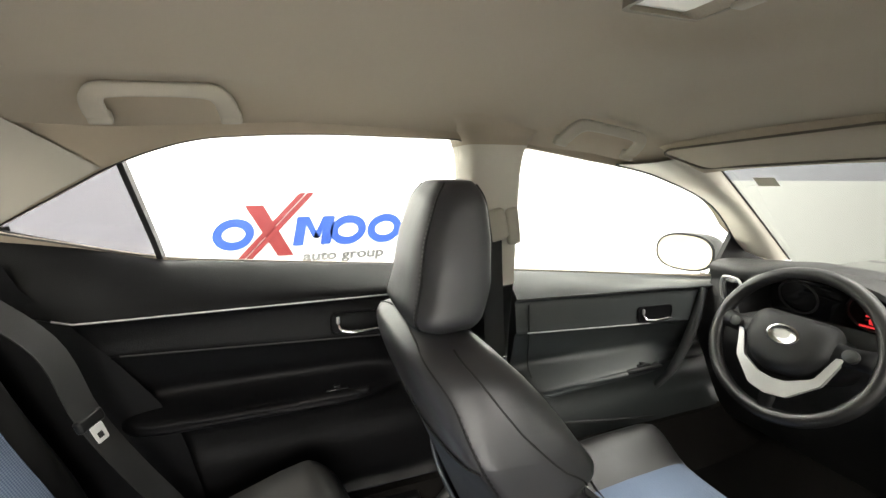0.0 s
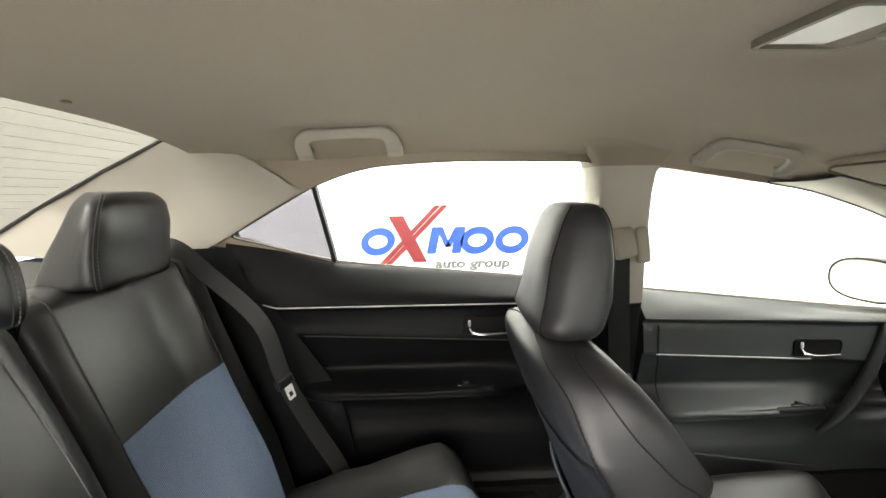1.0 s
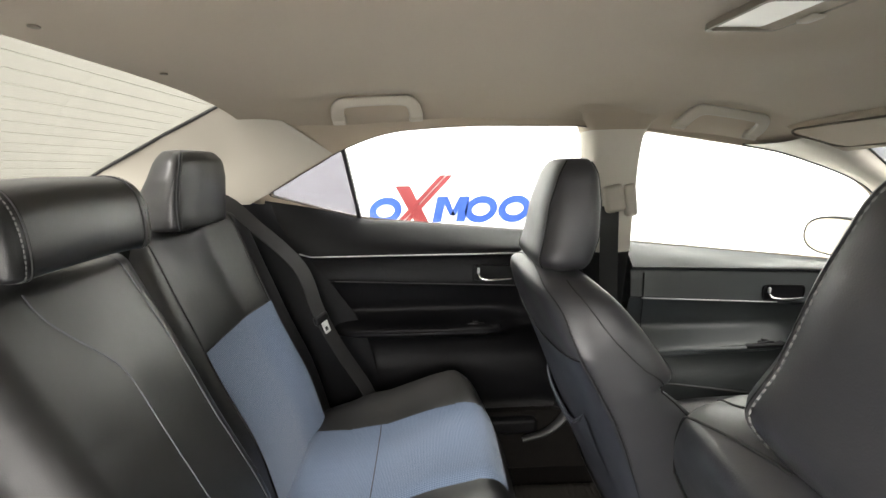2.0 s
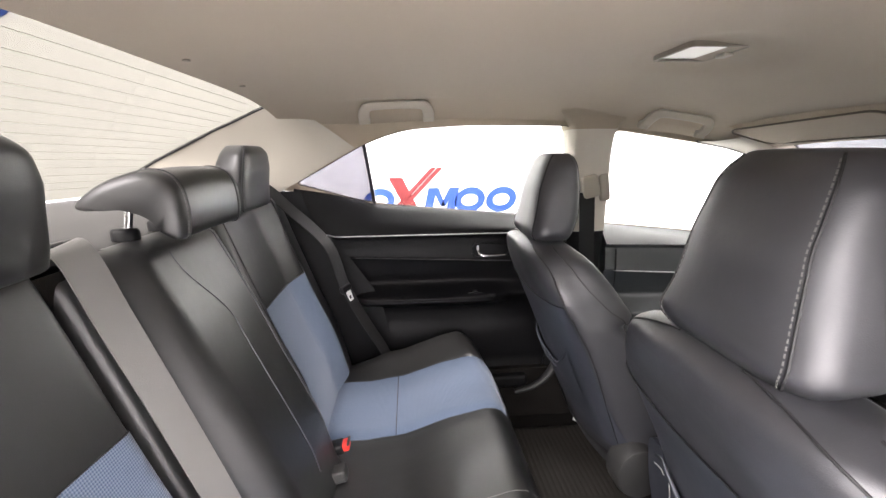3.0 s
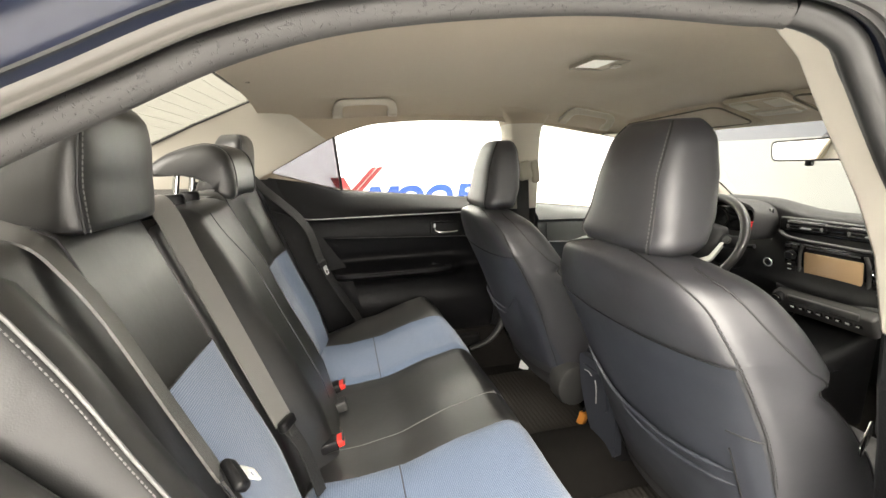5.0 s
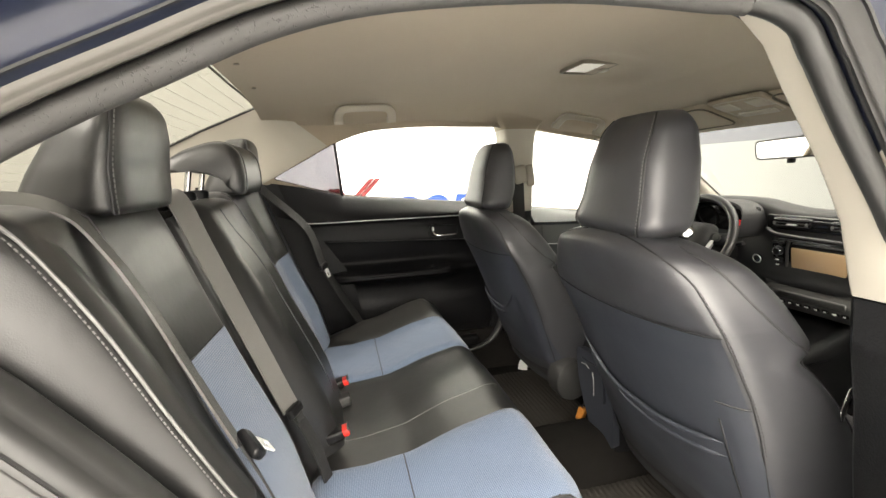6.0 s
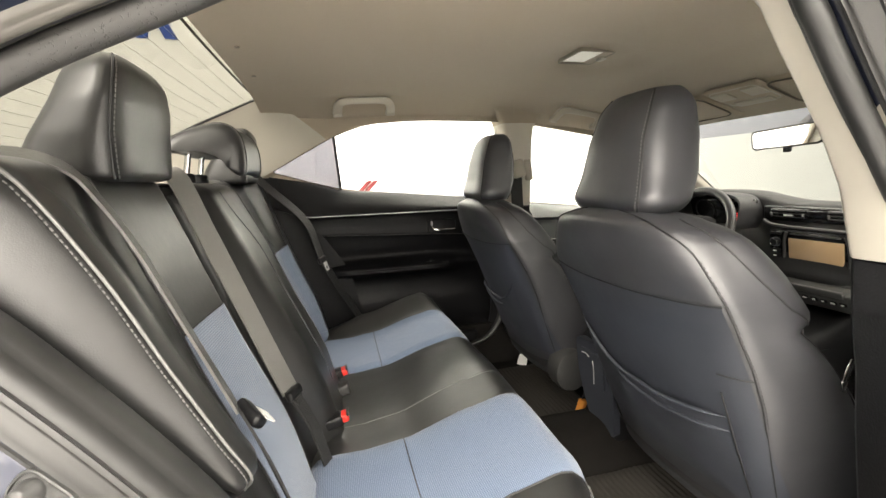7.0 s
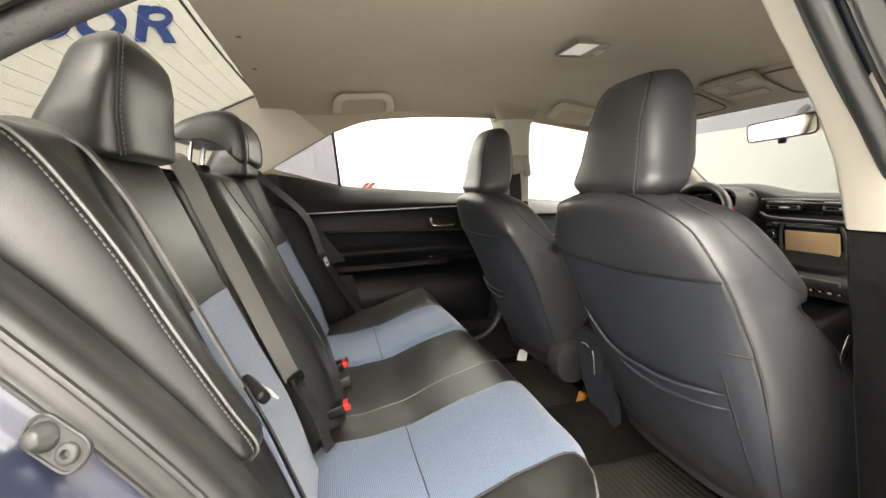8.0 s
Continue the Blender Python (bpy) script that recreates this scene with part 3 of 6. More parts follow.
def build_a_pillar(s):
    inner = smooth_path([(0.94, 0.53, 1.275), (1.05, 0.575, 1.245), (1.32, 0.635, 1.09), (1.60, 0.70, 0.925)], 5)
    outer = smooth_path([(0.80, 0.665, 1.245), (0.97, 0.685, 1.212), (1.25, 0.735, 1.12), (1.49, 0.80, 0.955)], 5)
    rows = []
    for a, b in zip(inner, outer):
        rows.append([Vector(((p := a.lerp(b, k / 8) + Vector((-0.03, -0.035, -0.012)) * math.sin(math.pi * k / 8)).x, s * p.y, p.z)) for k in range(9)])
    ob = tagged(part("trim_front_pillar", loft(rows, cap=False, closed=False), M_PILLAR), "pale beige windscreen pillar trim", "pillar trim", kind="structure")
    part("windscreen_seal", tube([r[0] for r in rows], 0.003, 6), M_RUBBER, ob, "thin black windscreen seal")
    part("door_seal", tube([r[-1] for r in rows], 0.004, 6), M_RUBBER, ob, "thin black door seal")


build_a_pillar(1)
build_a_pillar(-1)


# ---- doors on the closed side ----
def door_panel(name, label, x0, x1, prof, s, nx=30, mat=None):
    """An inner door skin: prof(x) gives its (inset, height) section from belt to sill."""
    xs = [lerp(x0, x1, i / nx) for i in range(nx + 1)]
    secs = [smooth_path([(x, s * y, z) for y, z in prof(x)], 4) for x in xs]
    rows = [[Vector((x, s * 0.83, secs[k][0].z)) for _ in secs[0]] for k, x in ((0, x0),)] + secs + [[Vector((x1, s * 0.83, p.z)) for p in secs[-1]]]
    rows[0] = [Vector((x0, s * 0.83, p.z)) for p in secs[0]]
    return part(name, loft(rows, cap=False, closed=False), mat or M_DOOR)


def rear_prof(x):
    b = belt(x)
    ridge = max(0.944, b - 0.135)
    line = 0.864 - 0.045 * max(0.0, x + 0.36)
    arm = 0.046 * rim_drop(max(0.0, min(x + 0.37, 0.16 - x)), 0.09)
    return [(0.80, b - 0.004), (0.782, b + 0.004), (0.755, b - 0.008), (0.712, lerp(b, ridge, 0.55)), (0.694, ridge + 0.012), (0.692, ridge), (0.703, ridge - 0.010),
            (0.706, 0.90), (0.702, line + 0.006), (0.709, line - 0.004), (0.720, 0.80), (0.728, 0.765), (0.722 - 0.5 * arm, 0.745), (0.708 - arm, 0.730), (0.704 - arm, 0.716), (0.710 - arm, 0.702), (0.726, 0.672), (0.733, 0.62), (0.722, 0.56), (0.722, 0.47), (0.742, 0.41)]


def ledge(x):
    """Height of the front door's ledge and, below it, of its seam."""
    t = (x - 0.544) / 0.6
    return lerp(0.888, 0.869, t), lerp(0.790, 0.756, t)


def front_prof(x):
    b = belt(x)
    zl, zs = ledge(x)
    k = max(0.0, min(1.0, (x - 1.05) / 0.2))
    arm = 0.070 * rim_drop(max(0.0, min(x - 0.545, 1.05 - x)), 0.08) * lerp(1.0, 0.6, max(0.0, min(1.0, (x - 0.6) / 0.45)))
    zt = max(zl + 0.012, min(b - 0.02, zl + 0.03))
    return [(0.80, b - 0.004), (0.785, b + 0.003), (0.765, b - 0.006), (0.735 - 0.02 * k, zt), (0.708 - 0.02 * k, zl + 0.006), (0.704 - 0.02 * k, zl), (0.716 - 0.02 * k, zl - 0.010),
            (0.712 - 0.02 * k, zl - 0.03), (0.705 - 0.02 * k, zs + 0.02), (0.703 - 0.02 * k, zs + 0.005), (0.712 - 0.02 * k, zs - 0.006), (0.728 - 0.03 * k, 0.72), (0.738 - 0.04 * k, 0.685), (0.732 - 0.6 * arm, 0.662), (0.722 - arm, 0.645), (0.718 - arm, 0.632), (0.724 - arm, 0.618), (0.742, 0.598), (0.742, 0.55), (0.715, 0.50), (0.715, 0.40), (0.735, 0.34)]


def build_rear_door():
    d = thing("door_rear", "closed black rear door with a chrome strip", "car door", kind="structure")
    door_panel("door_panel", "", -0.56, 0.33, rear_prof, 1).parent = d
    pts = [Vector((x, 0.6905, max(0.944, belt(x) - 0.135))) for x in [lerp(-0.455, 0.30, i / 24) for i in range(25)]]
    part("chrome_strip", tube(pts, 0.002, 8), M_SILVER, d, "thin chrome trim strip")
    part("trim_line", tube([(x, 0.7015, 0.866 - 0.045 * max(0, x + 0.36)) for x in [lerp(-0.36, 0.26, i / 16) for i in range(17)]], 0.0018, 6), M_GREYPL, d, "grey seam line")
    armrest_and_handle(d, 0.062, 0.162, 0.884, 0.70, -0.315, 0.125, 0.722, 0.660, -0.03, M_DOOR)


def armrest_and_handle(d, h0, h1, hz, hy, a0, a1, az, ay, split, mat):
    """A recessed chrome release and a padded armrest with a switch."""
    hole = rounded([(h0 - 0.012, hz - 0.026), (h1 + 0.010, hz - 0.024), (h1 + 0.012, hz + 0.020), (h0 - 0.012, hz + 0.024)], 0.018, 6)
    cup = part("handle_bezel", polygon_sheet(hole, [], lambda a, b, t: Vector((a, hy + t, b)), 0.006), M_DOOR, d, "dark recess of the door release")
    part("bezel_rim", tube([(a, hy - 0.001, b) for a, b in hole], 0.0022, 6, True), M_DOOR, cup)
    part("release_lever", tube(smooth_path([(h0 + 0.006, hy - 0.004, hz - 0.004), (h0 + 0.012, hy - 0.012, hz - 0.013), (h0 + 0.04, hy - 0.016, hz - 0.018), (h1, hy - 0.012, hz - 0.017)], 6), [0.0032 + 0.0016 * math.sin(math.pi * i / 18) for i in range(19)], 8, flat=0.7), M_CHROME, cup, "chrome release lever")
    part("lock_tab", block(0.008, 0.007, 0.018, pose(h0 + 0.004, hy - 0.005, hz + 0.008), 0.003), M_SILVER, cup, "silver lock tab")
    pad = [(a0, ay + 0.03, az - 0.004), (a0 + 0.03, ay + 0.012, az - 0.002), (lerp(a0, split, 0.5), ay + 0.004, az), (split, ay + 0.004, az)]
    part("armrest_pad", tube(smooth_path(pad, 6), [0.004 + 0.007 * min(1.0, i / 9) for i in range(19)], 10, flat=0.75), mat, d, "padded armrest")
    part("pull_cup", block(a1 - split, 0.034, 0.016, pose((split + a1) / 2 + 0.003, ay + 0.020, az + 0.002), 0.006, 3), M_PLASTIC, d, "black pull cup")
    sw = part("switch_plate", block(0.05, 0.022, 0.006, pose(lerp(split, a1, 0.55), ay + 0.022, az + 0.011), 0.002), M_GLOSS, d, "glossy window switch plate")
    part("window_switch", block(0.016, 0.010, 0.008, pose(lerp(split, a1, 0.55), ay + 0.022, az + 0.016), 0.002), M_PLASTIC, sw)


build_rear_door()


def zrange(a, b, n):
    return [lerp(a, b, i / n) for i in range(n + 1)]


def build_front_door():
    d = thing("door_front", "closed dark front door with an armrest and pocket", "car door", kind="structure")
    door_panel("door_panel", "", 0.535, 1.34, front_prof, 1, 30, M_DOOR_LIT).parent = d
    def bend(x):
        return 0.02 * max(0.0, min(1.0, (x - 1.05) / 0.2))
    part("trim_line", tube([(x, 0.7025 - bend(x), ledge(x)[1] + 0.003) for x in zrange(0.57, 1.0, 14)], 0.0022, 6), M_SILVER, d, "thin silver trim line")
    part("upper_line", tube([(x, 0.703 - bend(x), ledge(x)[0] + 0.001) for x in zrange(0.545, 1.14, 14)], 0.0022, 6), M_GREYPL, d, "pale seam line")
    part("panel_edge", tube(smooth_path([(0.572, 0.704, 0.872), (0.575, 0.704, 0.78), (0.578, 0.712, 0.70), (0.585, 0.690, 0.645)], 5), 0.0022, 6), M_SEAM, d, "dark panel joint")
    armrest_and_handle(d, 0.962, 1.070, 0.800, 0.702, 0.585, 1.02, 0.636, 0.660, 0.885, M_DOOR_LIT)
    part("pocket_lip", tube(smooth_path([(0.60, 0.705, 0.505), (0.72, 0.70, 0.495), (0.88, 0.70, 0.47), (1.05, 0.71, 0.44)], 6), 0.004, 8), M_GREYPL, d, "dark door pocket lip")
    rib = smooth_path([(1.185, 0.686, 0.868), (1.165, 0.680, 0.80), (1.125, 0.672, 0.71), (1.075, 0.675, 0.62), (1.03, 0.69, 0.56)], 6)
    part("pull_rib", tube(rib, [0.010 + 0.008 * math.sin(math.pi * i / 24) for i in range(25)], 10, flat=0.6), M_DOOR_LIT, d, "dark slanting pull rib")
    part("sail_panel", polygon_sheet(rounded([(1.34, 0.866), (1.62, 0.846), (1.575, 0.955), (1.48, 1.008), (1.43, 1.022)], 0.008), [], side_place(1, -0.014), 0.016), M_PLASTIC, d, "black mirror sail panel")
    n = thing("door_front_near", "closed dark front door beside the empty front seat", "car door", kind="structure")
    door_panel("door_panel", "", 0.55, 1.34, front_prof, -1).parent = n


build_front_door()


def build_side_mirror():
    w = thing("side_mirror", "black oval outside mirror with a painted cream reflection", "side mirror")
    c = Vector((1.44, 0.985, 0.915))
    ax = pose(*c, 0, 0, 14)
    rings = []
    for k in range(9):
        t = k / 8
        sc = math.sqrt(max(0.0, 1 - t ** 2.5)) if k else 1.0
        rings.append([ax @ Vector((t * 0.20, 0.115 * sc * math.copysign(abs(math.cos(a)) ** 0.75, math.cos(a)), 0.075 * sc * math.copysign(abs(math.sin(a)) ** 0.85, math.sin(a)))) for a in [2 * math.pi * i / 28 for i in range(28)]])
    part("housing", loft(rings), M_PLASTIC, w)
    face = [ax @ Vector((-0.003, 0.106 * math.copysign(abs(math.cos(a)) ** 0.75, math.cos(a)), 0.067 * math.copysign(abs(math.sin(a)) ** 0.85, math.sin(a)))) for a in [2 * math.pi * i / 28 for i in range(28)]]
    part("mirror_glass", loft([face, [p + Vector((0.002, 0, 0)) for p in face]]), M_MIRROR_WARM, w, "oval mirror glass")
    part("arm", tube(smooth_path([(1.47, 0.80, 0.885), (1.49, 0.85, 0.885), (1.50, 0.90, 0.90)], 4), 0.022, 10), M_PLASTIC, w)


build_side_mirror()


# ---- floor ----
def build_floor():
    def z(x, y):
        t = math.exp(-(abs(y) / 0.105) ** 4) * 0.10
        s = 0.17 * max(0.0, min(1.0, (abs(y) - 0.645) / 0.05)) ** 2
        return 0.255 + t + s + 0.06 * max(0, min(1, (x - 1.25) / 0.3)) ** 2 + 0.004 * noise.noise(Vector((x * 9, y * 9, 0)))
    bm = grid(lambda x, y: Vector((x, y, z(x, y))), [lerp(-0.5, 1.7, i / 60) for i in range(61)], [lerp(-0.72, 0.72, i / 60) for i in range(61)])
    tagged(part("floor", bm, M_CARPET), "dark carpeted cabin floor with a raised tunnel", "carpet floor", kind="structure")
    bm = block(0.95, 0.09, 0.05, pose(0.02, -0.685, 0.415), 0.012, 3)
    tagged(part("trim_sill", bm, M_GREYPL), "grey plastic door sill plate", "sill trim", kind="structure")
    bm = block(0.70, 0.07, 0.05, pose(-0.10, 0.700, 0.385), 0.012, 3)
    sill = tagged(part("trim_sill", bm, M_PLASTIC), "black plastic door sill plate with a curved grey foot", "sill trim", kind="structure")
    foot = smooth_path([(0.372, 0.668, 0.520), (0.352, 0.664, 0.455), (0.318, 0.660, 0.405), (0.270, 0.655, 0.372), (0.20, 0.652, 0.355)], 5)
    part("pillar_foot", tube(foot, [0.024 - 0.0006 * i for i in range(len(foot))], 12, flat=0.7), M_GREYPL, sill, "curved grey foot of the pillar trim")
    def ribs(a, b):
        return 0.0015 * math.sin(a * 2 * math.pi / 0.016)
    mat = pillow(lambda a, b: (Vector((a, b, z(a, b) + 0.012)), Vector((0, 0, 1))), 0.12, 0.50, -0.57, -0.13, 0.01, 0.012, ribs, na=110, nb=12)
    tagged(part("floor_mat", mat, M_MAT), "black ribbed rubber floor mat on the carpet", "floor mat")
    mat = pillow(lambda a, b: (Vector((a, b, z(a, b) + 0.012)), Vector((0, 0, 1))), 0.10, 0.50, 0.13, 0.57, 0.01, 0.012, ribs, na=110, nb=12)
    tagged(part("floor_mat", mat, M_MAT), "black ribbed rubber floor mat on the carpet", "floor mat")


build_floor()


# ---- the open doorway: seal, painted jamb, latch striker ----
def build_doorway():
    w = thing("doorway_rear", "open rear doorway with a dusty seal and slate blue paint", "car doorway", kind="structure")
    path = smooth_path([(0.36, 0.0, 0.43), (0.35, 0, 0.70), (0.308, 0, 0.956), (0.250, 0, 1.047), (0.194, 0, 1.134), (0.150, 0, 1.208), (0.128, 0, 1.250), (0.085, 0, 1.272), (0.03, 0, 1.276), (-0.106, 0, 1.276), (-0.264, 0, 1.260), (-0.36, 0, 1.236), (-0.445, 0, 1.198), (-0.525, 0, 1.160), (-0.59, 0, 1.120), (-0.625, 0, 1.07),
                        (-0.63, 0, 1.02), (-0.575, 0, 0.955), (-0.50, 0, 0.86), (-0.43, 0, 0.755), (-0.395, 0, 0.66), (-0.37, 0, 0.55), (-0.31, 0, 0.46), (-0.2, 0, 0.425), (0.05, 0, 0.415), (0.28, 0, 0.415)], 5, True)
    n = len(path)

    def at(i, d, dy):
        t = (path[(i + 1) % n] - path[i - 1]).normalized()
        out = Vector((-t.z, 0, t.x))
        if out.dot(path[i] - Vector((-0.12, 0, 0.85))) < 0:
            out = -out
        z = path[i].z
        y = interp(z, [(0.4, 0.70), (0.8, 0.655), (0.95, 0.648), (1.25, 0.635)]) + interp(path[i].x, [(0.06, 0.0), (0.15, 0.032), (0.24, 0.044)])
        return Vector((path[i].x, -(y + dy), path[i].z)) + out * d

    def strip(prof):
        return loft([[at(i % n, d, dy) for d, dy in prof] for i in range(n + 1)], cap=False, closed=False)
    flange = [(0.075, -0.034), (0.035, -0.024), (0.016, -0.012), (0.006, -0.002), (0.004, 0.010)]
    top = [i for i in range(n) if path[i].z > 1.09 and path[i].x < 0.09]
    low = list(range(top[-1], n)) + list(range(top[0] + 1))
    for span, mat, lab in ((top, M_PILLAR, "beige inner flange"), (low, M_PLASTIC, "dark inner flange")):
        part("inner_flange", loft([[at(i, d, dy) for d, dy in flange] for i in span], cap=False, closed=False), mat, w, lab)
    part("door_seal", tube([at(i, -0.0005, 0.0148) for i in top], 0.0116, 12), M_SEAL, w, "dusty worn grey rubber door seal")
    rear = [i for i in low if path[i].x < -0.2 and path[i].z < 1.09]
    part("door_seal", tube([at(i, 0.002, 0.016) for i in low if path[i].x > -0.1], 0.0122, 12), M_SEAL_CLEAN, w, "smooth black rubber door seal")
    cover = [(0.05, -0.034), (0.012, -0.030), (0.002, -0.026), (-0.003, -0.018), (-0.0045, -0.004), (-0.003, 0.008), (0.0, 0.0125), (-0.0005, 0.015), (0.001, 0.024), (0.006, 0.031), (0.014, 0.033)]
    part("seal_cover", loft([[at(i, d, dy) for d, dy in cover] for i in rear], cap=False, closed=False), M_SEAL_CLEAN, w, "wide smooth grey rubber seal lip")
    jamb = [(0.014, 0.012), (0.016, 0.032), (0.012, 0.036), (0.014, 0.052), (0.016, 0.060), (0.020, 0.066), (0.026, 0.070), (0.032, 0.076), (0.036, 0.090), (0.040, 0.106), (0.044, 0.112), (0.050, 0.122), (0.066, 0.134), (0.10, 0.142), (0.16, 0.138), (0.24, 0.10)]
    part("painted_jamb", strip(jamb), M_PAINT, w, "slate blue painted door jamb")
    part("seal_groove", tube([at(i, 0.010, 0.0335) for i in range(n)], 0.004, 6, True), M_RUBBER, w, "black groove beside the seal")
    ridged = [(0.014, 0.034), (0.006, 0.0355), (0.005, 0.038), (0.009, 0.040), (0.0095, 0.041), (0.006, 0.043), (0.0065, 0.0455), (0.011, 0.048), (0.013, 0.054), (0.016, 0.058)]
    broad = [(0.014, 0.030), (0.007, 0.0315), (0.005, 0.034), (0.0055, 0.038), (0.0075, 0.0405), (0.0085, 0.0415), (0.009, 0.045), (0.012, 0.0475), (0.0155, 0.049)]
    part("pale_strip", loft([[at(i, d, dy) for d, dy in ridged] for i in low], cap=False, closed=False), M_BAND, w, "grey ridged strip along the jamb")
    part("pale_strip", loft([[at(i, d, dy) for d, dy in broad] for i in top], cap=False, closed=False), M_STRIP_LIT, w, "strip along the top of the jamb, reflected light painted in")
    part("outer_seal", tube([at(i, 0.0165, 0.059) for i in range(n)], 0.0022, 6, True), M_RUBBER, w, "thin black outer seal")
    part("paint_joint", tube([at(i, 0.041, 0.109) for i in range(n)], 0.003, 6, True), M_RUBBER, w, "black sealed joint in the paint")
    return w


doorway = build_doorway()


def build_striker():
    w = thing("door_striker", "steel door latch striker bolted to the jamb", "latch striker", at=(-0.526, -0.727, 0.872))
    nz = Vector((-0.15, -0.92, 0.32)).normalized()
    nx = Vector((0.77, -0.29, -0.56))
    nx = (nx - nz * nx.dot(nz)).normalized()
    m = Matrix((nx, nz.cross(nx), nz)).transposed().to_4x4() @ Matrix.Scale(0.52, 4)

    def turned(cx, rows, n=20):
        return loft([[m @ Vector((cx + r * math.cos(a), r * math.sin(a), h)) for a in [2 * math.pi * i / n for i in range(n)]] for r, h in rows])
    out = rounded([(-0.043, -0.024), (0.043, -0.024), (0.043, 0.024), (-0.043, 0.024)], 0.022, 8)
    part("plate", polygon_sheet(out, [], lambda a, b, d: m @ Vector((a, b, d - 0.003)), 0.006), M_GREYPL, w)
    part("plate_rim", tube([m @ Vector((a * 0.95, b * 0.92, 0.003)) for a, b in out], 0.0013, 6, True), M_GREYPL, w)
    part("bumper", turned(-0.016, ((0.0185, 0.0), (0.0185, 0.007), (0.0165, 0.010), (0.0115, 0.024), (0.0095, 0.027), (0.003, 0.028))), M_GREYPL, w, "grey cone bumper")
    part("bolt", turned(0.021, ((0.0135, 0.002), (0.0135, 0.008), (0.0115, 0.010), (0.0060, 0.010), (0.0045, 0.004), (0.001, 0.004)), 18), M_GREYPL, w, "grey socket bolt head")


build_striker()


# ---- front seats ----
def eased(rows, k, z):
    """A column of a table by its first column, softened between the rows."""
    ks = [r[0] for r in rows]
    h = 0.006
    return sum(float(np.interp(z + d * h, ks, [r[k] for r in rows])) * w for d, w in ((-1, 0.25), (0, 0.5), (1, 0.25)))


class HeadForm:
    """A head restraint: rows of height, rear x, front x, rear half width, front half width."""
    def __init__(self, rows, power=3.6):
        self.rows, self.n = rows, power
        self.z0, self.z1 = rows[0][0], rows[-1][0]

    def at(self, z, a, off=0.0, scale=1.0):
        """The point at height z and turn a: 0 to the side, a quarter turn on to the front."""
        xr, xf, wr, wf = (eased(self.rows, k, max(self.z0, min(self.z1, z))) for k in (1, 2, 3, 4))
        ca, sa = math.cos(a), math.sin(a)
        k = 2 / self.n
        dx, dy = math.copysign(abs(sa) ** k, sa), math.copysign(abs(ca) ** k, ca)
        half = lerp(wr, wf, (dx + 1) / 2)
        out = Vector((sa, ca, 0)) * off
        return Vector(((xr + xf) / 2 + (xf - xr) / 2 * dx * scale, half * dy * scale, z)) + out

    def mesh(self, na=44, nz=26):
        levels = [(self.z0 - 0.004, 0.80), (self.z0 - 0.002, 0.92), (self.z0, 0.975)]
        levels += [(lerp(self.z0, self.z1, (i + 0.5) / nz), 1.0) for i in range(nz)]
        levels += [(self.z1, 0.985), (self.z1 + 0.0025, 0.93), (self.z1 + 0.0042, 0.82), (self.z1 + 0.0052, 0.60), (self.z1 + 0.0056, 0.3)]
        rings = []
        for z, sc in levels:
            ring = []
            for i in range(na):
                p = self.at(z, 2 * math.pi * i / na, 0.0, sc)
                ring.append(p + Vector((1, 0.4, 0)) * 0.0018 * noise.noise(p * 11))
            rings.append(ring)
        return loft(rings)


